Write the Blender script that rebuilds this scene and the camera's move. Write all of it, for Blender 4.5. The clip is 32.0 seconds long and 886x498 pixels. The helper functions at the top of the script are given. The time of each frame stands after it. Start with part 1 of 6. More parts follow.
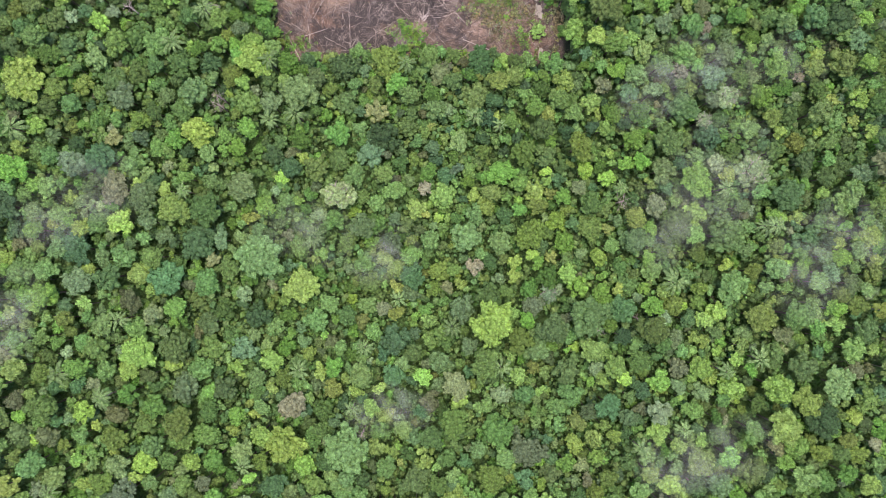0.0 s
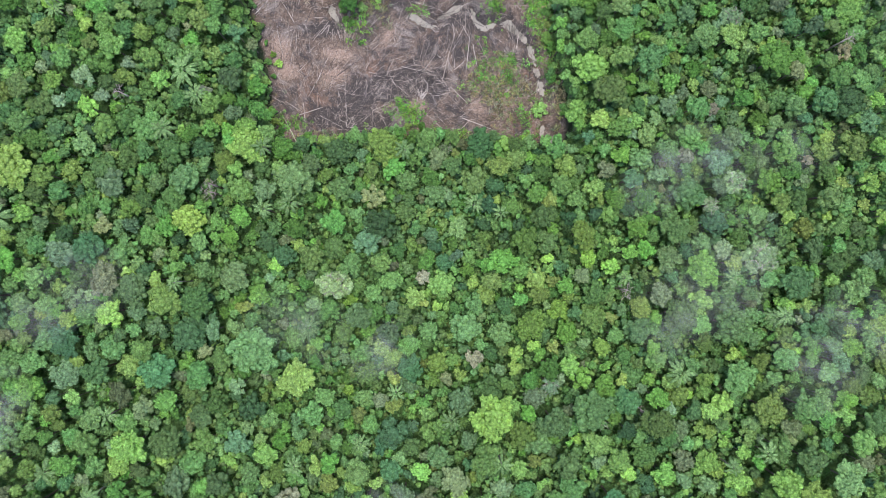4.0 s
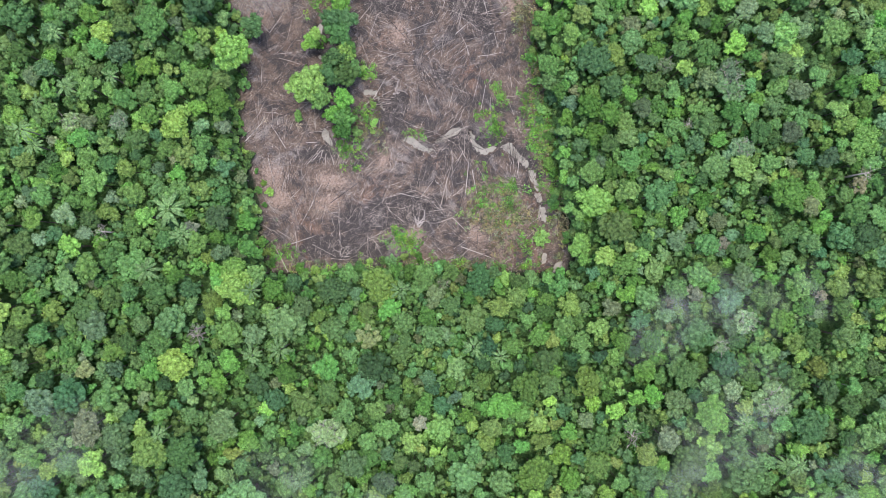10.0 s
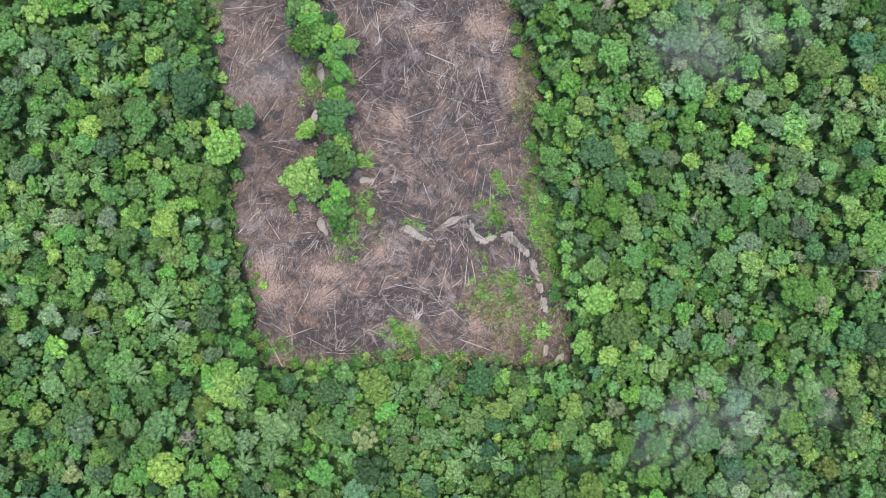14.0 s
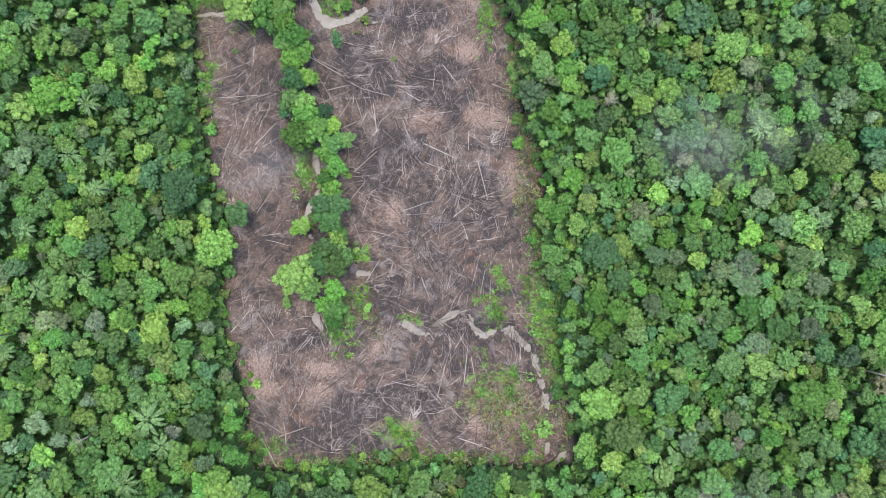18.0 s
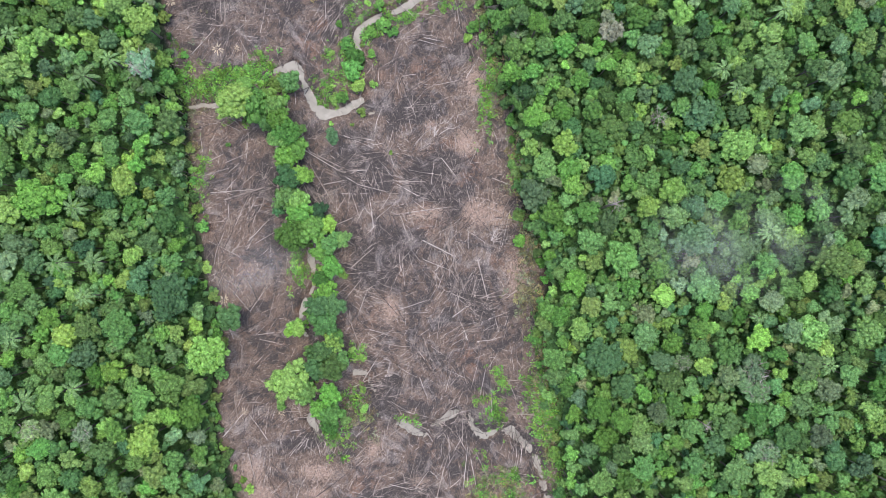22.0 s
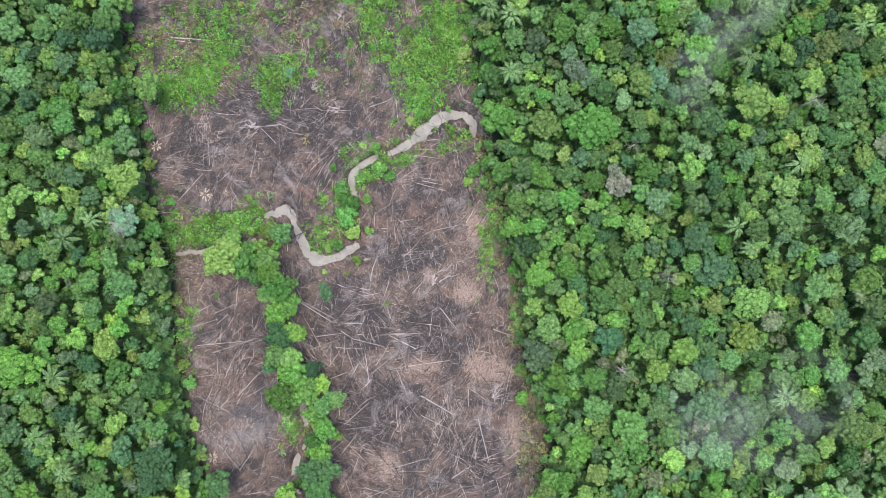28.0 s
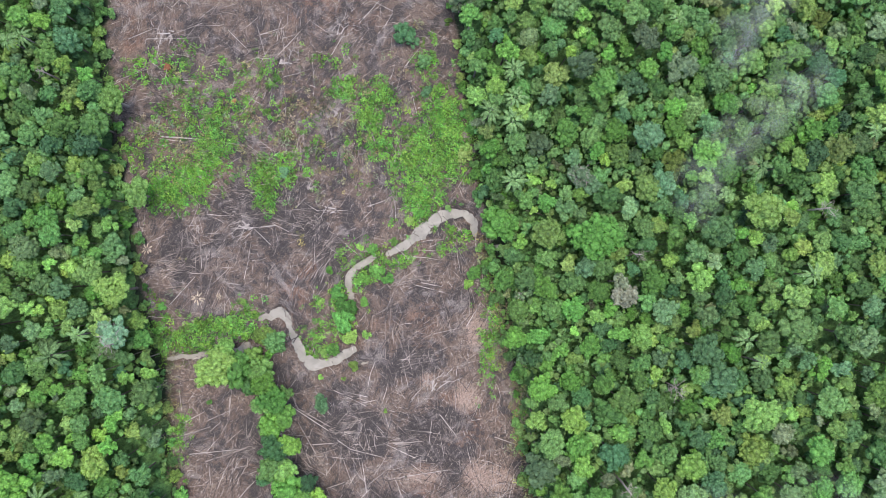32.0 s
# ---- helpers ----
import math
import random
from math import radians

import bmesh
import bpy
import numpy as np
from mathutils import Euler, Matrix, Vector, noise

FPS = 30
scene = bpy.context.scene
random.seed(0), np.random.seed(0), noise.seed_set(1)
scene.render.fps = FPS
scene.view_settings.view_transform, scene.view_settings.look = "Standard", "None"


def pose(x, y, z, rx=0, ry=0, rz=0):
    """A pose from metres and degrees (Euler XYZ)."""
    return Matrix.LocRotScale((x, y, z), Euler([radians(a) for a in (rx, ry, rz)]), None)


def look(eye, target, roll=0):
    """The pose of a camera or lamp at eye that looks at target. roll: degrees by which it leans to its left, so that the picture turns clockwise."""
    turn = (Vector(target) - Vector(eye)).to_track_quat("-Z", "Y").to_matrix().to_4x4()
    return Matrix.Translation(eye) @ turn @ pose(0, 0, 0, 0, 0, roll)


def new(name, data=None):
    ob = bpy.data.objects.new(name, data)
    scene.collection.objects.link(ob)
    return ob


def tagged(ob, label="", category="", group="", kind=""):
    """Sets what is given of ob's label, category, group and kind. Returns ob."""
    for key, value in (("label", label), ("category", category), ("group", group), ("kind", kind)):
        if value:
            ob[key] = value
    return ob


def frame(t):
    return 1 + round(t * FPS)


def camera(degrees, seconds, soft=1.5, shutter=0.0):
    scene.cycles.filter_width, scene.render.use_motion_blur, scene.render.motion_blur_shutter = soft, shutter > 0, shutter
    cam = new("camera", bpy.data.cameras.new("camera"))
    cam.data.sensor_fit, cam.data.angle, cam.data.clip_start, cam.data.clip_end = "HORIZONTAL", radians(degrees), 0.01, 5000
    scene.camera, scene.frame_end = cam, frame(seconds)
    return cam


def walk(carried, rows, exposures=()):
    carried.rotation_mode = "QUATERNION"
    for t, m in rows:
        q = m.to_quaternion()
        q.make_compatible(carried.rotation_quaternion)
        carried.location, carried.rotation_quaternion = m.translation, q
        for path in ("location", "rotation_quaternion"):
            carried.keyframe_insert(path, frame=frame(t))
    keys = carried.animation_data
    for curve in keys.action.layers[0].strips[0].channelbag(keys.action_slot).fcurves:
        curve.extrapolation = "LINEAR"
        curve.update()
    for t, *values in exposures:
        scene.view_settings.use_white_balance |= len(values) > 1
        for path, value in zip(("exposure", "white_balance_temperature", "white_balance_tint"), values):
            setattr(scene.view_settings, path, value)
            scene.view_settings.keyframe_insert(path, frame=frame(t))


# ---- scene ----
cam = camera(72.0, 32.0, soft=0.35)
PATH = [
    (0.0, -0.0, 0.0, 205.0, 0.695, -1.323, 0.135),
    (2.0, 0.213, 13.872, 202.394, 0.695, -1.324, 0.134),
    (4.0, 0.439, 27.865, 199.815, 0.695, -1.323, 0.133),
    (6.0, 0.674, 41.964, 197.261, 0.695, -1.323, 0.132),
    (8.0, 0.915, 56.153, 194.728, 0.694, -1.323, 0.13),
    (10.0, 1.159, 70.419, 192.213, 0.694, -1.323, 0.128),
    (12.0, 1.402, 84.746, 189.714, 0.693, -1.322, 0.125),
    (14.0, 1.641, 99.12, 187.226, 0.692, -1.321, 0.121),
    (16.0, 1.874, 113.527, 184.747, 0.69, -1.32, 0.117),
    (18.0, 2.095, 127.951, 182.274, 0.689, -1.319, 0.111),
    (20.0, 2.303, 142.378, 179.804, 0.687, -1.317, 0.105),
    (22.0, 2.494, 156.794, 177.333, 0.684, -1.315, 0.098),
    (24.0, 2.665, 171.183, 174.859, 0.681, -1.313, 0.089),
    (26.0, 2.812, 185.531, 172.378, 0.678, -1.311, 0.079),
    (28.0, 2.933, 199.823, 169.888, 0.674, -1.308, 0.068),
    (30.0, 3.023, 214.045, 167.385, 0.669, -1.305, 0.056),
    (32.0, 3.08, 228.182, 164.866, 0.664, -1.302, 0.042),
]
EXPOSURES = [(0.0, 0.78, 6980, 31), (1.0, 0.78, 6980, 31), (1.5, 0.77, 6290, 19), (32.0, 0.77, 6290, 19)]
walk(cam, [(t, pose(x, y, z, rx, ry, rz)) for t, x, y, z, rx, ry, rz in PATH], EXPOSURES)

# ---- sky and sun: a bright overcast day, the sun high behind thin cloud ----
SUN_UP, SUN_TURN = 83.0, 8.0
world = bpy.data.worlds.new("overcast_sky")
scene.world = world
world.use_nodes = True
wn = world.node_tree
sky = wn.nodes.new("ShaderNodeTexSky")
sky.sky_type, sky.sun_disc = "NISHITA", False
sky.sun_elevation, sky.sun_rotation = radians(SUN_UP), radians(SUN_TURN)
sky.air_density, sky.dust_density, sky.ozone_density = 1.2, 2.0, 1.0
wn.links.new(sky.outputs["Color"], wn.nodes["Background"].inputs["Color"])
wn.nodes["Background"].inputs["Strength"].default_value = 0.172
sun = new("sun", bpy.data.lights.new("sun", "SUN"))
sun.data.energy, sun.data.angle, sun.data.color = 1.75, radians(30), (1.0, 0.93, 0.80)
az, el = radians(SUN_TURN), radians(SUN_UP)
sun.matrix_world = look((0, 0, 400), (-math.sin(az) * math.cos(el), -math.cos(az) * math.cos(el), 400 - math.sin(el)))


# ---- materials ----
def material(name):
    m = bpy.data.materials.new(name)
    m.use_nodes = True
    nt = m.node_tree
    return m, nt, nt.nodes["Principled BSDF"]


def node(nt, kind, **values):
    n = nt.nodes.new(kind)
    for key, value in values.items():
        n.inputs[key].default_value = value
    return n


def ramp(nt, fac, stops):
    n = nt.nodes.new("ShaderNodeValToRGB")
    while len(n.color_ramp.elements) < len(stops):
        n.color_ramp.elements.new(0.5)
    for e, (at, col) in zip(n.color_ramp.elements, stops):
        e.position, e.color = at, (*col, 1)
    nt.links.new(fac, n.inputs["Fac"])
    return n.outputs["Color"]


def mix(nt, fac, a, b, how="MIX"):
    n = nt.nodes.new("ShaderNodeMix")
    n.data_type, n.blend_type = "RGBA", how
    for socket, value in ((n.inputs[0], fac), (n.inputs[6], a), (n.inputs[7], b)):
        if isinstance(value, bpy.types.NodeSocket):
            nt.links.new(value, socket)
        elif isinstance(value, (int, float)):
            socket.default_value = value
        else:
            socket.default_value = (*value, 1)
    return n.outputs[2]


def calc(nt, how, a, b=0.0, clamp=False):
    n = nt.nodes.new("ShaderNodeMath")
    n.operation, n.use_clamp = how, clamp
    for socket, value in ((n.inputs[0], a), (n.inputs[1], b)):
        if isinstance(value, bpy.types.NodeSocket):
            nt.links.new(value, socket)
        else:
            socket.default_value = value
    return n.outputs[0]


def span(nt, value, lo, hi, to_lo=0.0, to_hi=1.0):
    n = nt.nodes.new("ShaderNodeMapRange")
    nt.links.new(value, n.inputs["Value"])
    for key, v in (("From Min", lo), ("From Max", hi), ("To Min", to_lo), ("To Max", to_hi)):
        n.inputs[key].default_value = v
    return n.outputs["Result"]


def grain(nt, scale, detail=4.0, rough=0.6, coords=None, distort=0.0):
    n = node(nt, "ShaderNodeTexNoise", Scale=scale, Detail=detail, Roughness=rough, Distortion=distort)
    if coords is not None:
        nt.links.new(coords, n.inputs["Vector"])
    return n.outputs["Fac"]


def place(nt):
    return nt.nodes.new("ShaderNodeNewGeometry").outputs["Position"]


def bump(nt, bsdf, height, strength, distance):
    n = node(nt, "ShaderNodeBump", Strength=strength, Distance=distance)
    nt.links.new(height, n.inputs["Height"])
    nt.links.new(n.outputs["Normal"], bsdf.inputs["Normal"])


def foliage(name, own_tint):
    """Leaves: the tree's own green, varied leaf by leaf and in soft patches; light comes through a little."""
    m, nt, bsdf = material(name)
    if own_tint:
        base = nt.nodes.new("ShaderNodeObjectInfo").outputs["Color"]
    else:
        a = nt.nodes.new("ShaderNodeAttribute")
        a.attribute_name = "tint"
        base = a.outputs["Color"]
    geo = nt.nodes.new("ShaderNodeNewGeometry")
    leaf = span(nt, geo.outputs["Random Per Island"], 0, 1, 0.80, 1.20)
    col = mix(nt, 1.0, base, leaf, "MULTIPLY")
    patch = span(nt, grain(nt, 1.15, 3.0, 0.6, geo.outputs["Position"]), 0.32, 0.68, 0.58, 1.44)
    col = mix(nt, 1.0, col, patch, "MULTIPLY")
    yellow = span(nt, grain(nt, 1.6, 2.0, 0.5, geo.outputs["Position"]), 0.5, 0.75, 0.0, 0.35)
    col = mix(nt, yellow, col, mix(nt, 1.0, col, (1.5, 1.15, 0.7), "MULTIPLY"))
    fleck = grain(nt, 4.6, 4.0, 0.75, geo.outputs["Position"])
    speck = span(nt, fleck, 0.3, 0.7, 0.64, 1.36)
    bump(nt, bsdf, calc(nt, "ADD", fleck, grain(nt, 1.9, 3.0, 0.6, geo.outputs["Position"])), 0.5, 0.35)
    col = mix(nt, 1.0, col, speck, "MULTIPLY")
    nt.links.new(col, bsdf.inputs["Base Color"])
    bsdf.inputs["Roughness"].default_value = 0.65
    bsdf.inputs["Specular IOR Level"].default_value = 0.2
    thin = nt.nodes.new("ShaderNodeBsdfTranslucent")
    nt.links.new(mix(nt, 1.0, col, (1.15, 1.25, 0.6), "MULTIPLY"), thin.inputs["Color"])
    both = node(nt, "ShaderNodeMixShader", Fac=0.14)
    nt.links.new(bsdf.outputs[0], both.inputs[1])
    nt.links.new(thin.outputs[0], both.inputs[2])
    nt.links.new(both.outputs[0], nt.nodes["Material Output"].inputs["Surface"])
    return m


LEAF, LEAF_MASS = foliage("leaves", True), foliage("leaves_of_the_mass", False)


def wood(name, stops, rough, per_island):
    m, nt, bsdf = material(name)
    if per_island:
        pick = nt.nodes.new("ShaderNodeNewGeometry").outputs["Random Per Island"]
    else:
        pick = nt.nodes.new("ShaderNodeObjectInfo").outputs["Random"]
    at = place(nt)
    col = ramp(nt, pick, stops)
    streak = grain(nt, 3.0, 5.0, 0.7, at)
    col = mix(nt, 1.0, col, span(nt, streak, 0.25, 0.75, 0.6, 1.3), "MULTIPLY")
    char = span(nt, grain(nt, 0.45, 3.0, 0.6, at), 0.56, 0.66)
    col = mix(nt, calc(nt, "MULTIPLY", char, 0.75), col, (0.03, 0.027, 0.027))
    if per_island and name == "dead_sticks":
        burnt = calc(nt, "MULTIPLY", calc(nt, "ADD", grain(nt, 0.085, 4.0, 0.62, at, 1.4), grain(nt, 0.22, 6.0, 0.65, at, 0.8)), 0.5)
        col = mix(nt, span(nt, burnt, 0.48, 0.58, 0.0, 0.6), col, (0.04, 0.036, 0.035))
    nt.links.new(col, bsdf.inputs["Base Color"])
    bsdf.inputs["Roughness"].default_value = rough
    bump(nt, bsdf, streak, 0.4, 0.03)
    return m


LOG_WOOD = wood("bleached_and_burnt_wood", [(0.0, (0.50, 0.455, 0.40)), (0.4, (0.37, 0.325, 0.28)), (0.7, (0.22, 0.175, 0.145)), (0.9, (0.05, 0.045, 0.043))], 0.85, False)
STICK_WOOD = wood("dead_sticks", [(0.0, (0.58, 0.52, 0.46)), (0.18, (0.40, 0.345, 0.29)), (0.45, (0.18, 0.145, 0.12)), (0.74, (0.04, 0.036, 0.035))], 0.9, True)
BARK = wood("bark", [(0.0, (0.20, 0.17, 0.13)), (0.6, (0.13, 0.10, 0.08)), (1.0, (0.30, 0.27, 0.23))], 0.9, False)
BARK_MASS = wood("bark_of_the_mass", [(0.0, (0.20, 0.17, 0.13)), (0.6, (0.13, 0.10, 0.08)), (1.0, (0.30, 0.27, 0.23))], 0.9, True)
BARE_WOOD = wood("pale_dead_wood", [(0.0, (0.44, 0.40, 0.355)), (0.5, (0.34, 0.30, 0.26)), (1.0, (0.22, 0.19, 0.165))], 0.85, False)


def ground_material():
    """Burnt clearing: pinkish clay, litter, char and ash; under the trees leaf litter with the gaps' shade in its tone.
    """
    m, nt, bsdf = material("forest_floor_and_burnt_clay")
    at = place(nt)
    broad = grain(nt, 0.045, 5.0, 0.6, at, 0.6)
    mid = grain(nt, 0.22, 6.0, 0.65, at, 0.8)
    fine = grain(nt, 1.6, 6.0, 0.75, at)
    tiny = grain(nt, 7.0, 4.0, 0.7, at)
    grit = grain(nt, 4.2, 5.0, 0.8, at, 0.4)
    clay = ramp(nt, fine, [(0.30, (0.050, 0.039, 0.036)), (0.46, (0.105, 0.083, 0.075)), (0.58, (0.165, 0.135, 0.120)), (0.72, (0.26, 0.222, 0.198))])
    red = span(nt, broad, 0.55, 0.68, 0.0, 0.6)
    clay = mix(nt, 1.0, clay, (1.10, 1.035, 0.88), "MULTIPLY")
    clay = mix(nt, red, clay, mix(nt, 1.0, clay, (1.35, 0.98, 0.82), "MULTIPLY"))
    patches = grain(nt, 0.085, 4.0, 0.62, at, 1.4)
    char_amount = calc(nt, "ADD", calc(nt, "MULTIPLY", calc(nt, "ADD", patches, mid), 0.5), calc(nt, "MULTIPLY", fine, 0.42))
    spots = nt.nodes.new("ShaderNodeAttribute")
    spots.attribute_name = "charred"
    bared = nt.nodes.new("ShaderNodeAttribute")
    bared.attribute_name = "bared"
    char_amount = calc(nt, "ADD", char_amount, calc(nt, "MULTIPLY", spots.outputs["Fac"], 0.34))
    char_amount = calc(nt, "SUBTRACT", char_amount, calc(nt, "MULTIPLY", bared.outputs["Fac"], 0.26))
    char = span(nt, char_amount, 0.68, 0.76, 0.0, 0.96)
    soil = mix(nt, char, clay, ramp(nt, tiny, [(0.3, (0.019, 0.0175, 0.018)), (0.75, (0.092, 0.082, 0.075))]))
    pale = span(nt, calc(nt, "ADD", grain(nt, 0.13, 6.0, 0.7, at, 1.2), calc(nt, "MULTIPLY", grit, 0.3)), 0.68, 0.80, 0.0, 0.7)
    soil = mix(nt, pale, soil, ramp(nt, tiny, [(0.3, (0.15, 0.128, 0.112)), (0.7, (0.32, 0.29, 0.262))]))
    sand = span(nt, calc(nt, "ADD", bared.outputs["Fac"], calc(nt, "SUBTRACT", calc(nt, "ADD", calc(nt, "MULTIPLY", mid, 1.3), calc(nt, "MULTIPLY", fine, 1.2)), 1.3)), 0.20, 0.70, 0.0, 0.88)
    soil = mix(nt, sand, soil, ramp(nt, fine, [(0.3, (0.15, 0.112, 0.090)), (0.5, (0.285, 0.208, 0.158)), (0.7, (0.385, 0.315, 0.25))]))
    soil = mix(nt, span(nt, grit, 0.60, 0.68, 0.0, 0.80), soil, (0.40, 0.355, 0.305))
    soil = mix(nt, span(nt, grit, 0.40, 0.33, 0.0, 0.78), soil, (0.026, 0.0225, 0.022))
    soil = mix(nt, 1.0, soil, span(nt, tiny, 0.32, 0.68, 0.48, 1.72), "MULTIPLY")
    # Greenish litter, toned down to hold the dark of shaded gaps between crowns.
    litter = ramp(nt, fine, [(0.3, (0.014, 0.022, 0.012)), (0.6, (0.034, 0.050, 0.024)), (0.8, (0.066, 0.078, 0.040))])
    a = nt.nodes.new("ShaderNodeAttribute")
    a.attribute_name = "cleared"
    rag = calc(nt, "ADD", a.outputs["Fac"], calc(nt, "MULTIPLY", calc(nt, "SUBTRACT", mid, 0.5), 0.9))
    col = mix(nt, span(nt, rag, 0.35, 0.6), litter, soil)
    nt.links.new(col, bsdf.inputs["Base Color"])
    bsdf.inputs["Roughness"].default_value = 0.95
    bsdf.inputs["Specular IOR Level"].default_value = 0.2
    bump(nt, bsdf, calc(nt, "ADD", fine, calc(nt, "MULTIPLY", tiny, 0.4)), 0.8, 0.35)
    return m


def water_material():
    m, nt, bsdf = material("muddy_sky_toned_water")
    at = place(nt)
    # Mud tone lightened: the sky's reflection is painted in, the surface stays rough.
    col = ramp(nt, grain(nt, 0.25, 5.0, 0.6, at, 1.0), [(0.25, (0.19, 0.183, 0.150)), (0.5, (0.27, 0.258, 0.212)), (0.75, (0.35, 0.335, 0.28))])
    nt.links.new(col, bsdf.inputs["Base Color"])
    bsdf.inputs["Roughness"].default_value = 0.55
    bsdf.inputs["Specular IOR Level"].default_value = 0.3
    bump(nt, bsdf, grain(nt, 2.0, 3.0, 0.5, at), 0.05, 0.05)
    return m


def smoke_material():
    """Thin smoke: a sheet that fades to nothing at its edge and is torn into streaks."""
    m, nt, bsdf = material("thin_smoke")
    co = nt.nodes.new("ShaderNodeTexCoord")
    off = nt.nodes.new("ShaderNodeVectorMath")
    off.operation = "SUBTRACT"
    off.inputs[1].default_value = (0.5, 0.5, 0.5)
    nt.links.new(co.outputs["Generated"], off.inputs[0])
    size = nt.nodes.new("ShaderNodeVectorMath")
    size.operation = "LENGTH"
    nt.links.new(off.outputs[0], size.inputs[0])
    body = span(nt, size.outputs["Value"], 0.0, 0.48, 1.0, 0.0)
    torn = span(nt, grain(nt, 0.065, 6.0, 0.62, place(nt), 1.2), 0.28, 0.80)
    info = nt.nodes.new("ShaderNodeObjectInfo")
    alpha = calc(nt, "MULTIPLY", calc(nt, "MULTIPLY", body, torn), calc(nt, "MULTIPLY", info.outputs["Alpha"], 0.20), True)
    white = nt.nodes.new("ShaderNodeBsdfDiffuse")
    white.inputs["Color"].default_value = (0.90, 0.93, 0.92, 1)
    clear = nt.nodes.new("ShaderNodeBsdfTransparent")
    both = nt.nodes.new("ShaderNodeMixShader")
    nt.links.new(alpha, both.inputs[0])
    nt.links.new(clear.outputs[0], both.inputs[1])
    glow = nt.nodes.new("ShaderNodeBsdfTranslucent")
    glow.inputs["Color"].default_value = (0.90, 0.93, 0.92, 1)
    soft = node(nt, "ShaderNodeMixShader", Fac=0.15)
    nt.links.new(white.outputs[0], soft.inputs[1])
    nt.links.new(glow.outputs[0], soft.inputs[2])
    nt.links.new(soft.outputs[0], both.inputs[2])
    nt.links.new(both.outputs[0], nt.nodes["Material Output"].inputs["Surface"])
    return m


GROUND, WATER, SMOKE = ground_material(), water_material(), smoke_material()

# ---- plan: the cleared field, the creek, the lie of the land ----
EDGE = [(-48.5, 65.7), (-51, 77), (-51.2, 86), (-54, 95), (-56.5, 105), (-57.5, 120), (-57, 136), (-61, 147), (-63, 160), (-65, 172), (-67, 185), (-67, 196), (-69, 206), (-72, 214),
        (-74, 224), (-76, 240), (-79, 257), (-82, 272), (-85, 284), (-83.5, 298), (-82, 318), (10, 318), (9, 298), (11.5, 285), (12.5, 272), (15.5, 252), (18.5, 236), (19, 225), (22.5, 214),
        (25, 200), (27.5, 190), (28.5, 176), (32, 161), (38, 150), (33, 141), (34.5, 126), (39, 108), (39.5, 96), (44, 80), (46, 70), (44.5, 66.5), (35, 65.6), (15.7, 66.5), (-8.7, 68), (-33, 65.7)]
CREEK_NORTH = [(72, 240), (54, 247), (37, 252), (29, 236), (24, 229), (20.3, 230.3), (16.4, 234.2), (15.3, 238.6), (9.4, 239.4), (5.5, 238.9), (3.2, 235.7), (-3, 230.3), (-7.7, 227.9), (-13.8, 225.6), (-18, 221.5), (-18.2, 216.4), (-16.6, 207.1), (-19.2, 200.9),
               (-26.1, 197.6), (-29.9, 200.2), (-33, 205.6), (-36.1, 211.7), (-41.4, 207.9), (-46, 203.3), (-52.1, 201.8), (-59.7, 200.8), (-66.5, 200.3), (-74, 199)]
CREEK_MIDDLE = [(-43, 205), (-43.5, 197), (-41.8, 189), (-40.9, 176), (-36, 166), (-32.7, 158), (-30.2, 151.4), (-33.4, 143.2), (-35, 136.6), (-33, 124), (-32.5, 113), (-30.1, 106), (-26.5, 104.5)]
CREEK_SOUTH = [(-26.5, 107.5), (-21, 117), (-17.8, 123.5), (-14.3, 121.8), (-12.5, 118), (-9, 111), (-6.3, 107.6), (-1.9, 105.9), (2.5, 105), (6.9, 109.1), (11.4, 110.3), (14.9, 105.9), (18.5, 104.2), (22.9, 105.1), (27.3, 105.3), (32.7, 100.7), (34.8, 95.4),
               (37.1, 88.3), (38.5, 82.1), (38, 75.9), (41.6, 69.9), (45.5, 68.5), (50, 66)]
POOLS_NORTH = [[(-67.9, 200.1, 0.47), (-64.1, 201.0, 0.79), (-61.0, 200.7, 0.79), (-58.2, 201.7, 0.79), (-54.8, 202.3, 0.79), (-51.7, 202.0, 0.79), (-48.6, 202.3, 1.26), (-46.3, 204.3, 0.79)],
    [(-43.0, 211.3, 1.1), (-40.1, 212.0, 1.57), (-37.3, 213.4, 1.42), (-35.4, 211.4, 1.26), (-35.1, 209.0, 0.79)],
    [(-34.6, 208.2, 0.47), (-33.5, 205.1, 1.42), (-31.5, 201.2, 1.73), (-29.0, 198.8, 2.05), (-26.0, 198.5, 1.26), (-22.6, 199.6, 1.26), (-19.8, 201.5, 1.26), (-17.7, 202.4, 1.26)],
    [(-15.1, 198.8, 0.63), (-13.5, 199.3, 0.79)],
    [(-18.2, 216.9, 0.94), (-18.7, 219.5, 1.26), (-19.4, 222.4, 1.26), (-17.5, 224.7, 1.1), (-14.3, 226.8, 1.1), (-12.0, 227.9, 0.94)],
    [(-8.1, 229.0, 1.1), (-5.7, 230.3, 1.26), (-3.1, 231.5, 1.26), (-0.2, 234.2, 2.05), (3.7, 236.9, 2.05), (6.1, 239.4, 1.89), (9.2, 239.8, 1.57), (13.2, 240.1, 1.26), (15.2, 237.4, 1.26), (15.5, 234.3, 1.1)],
    [(18.1, 230.6, 0.63), (20.0, 230.8, 1.1), (22.2, 230.8, 0.79)]]
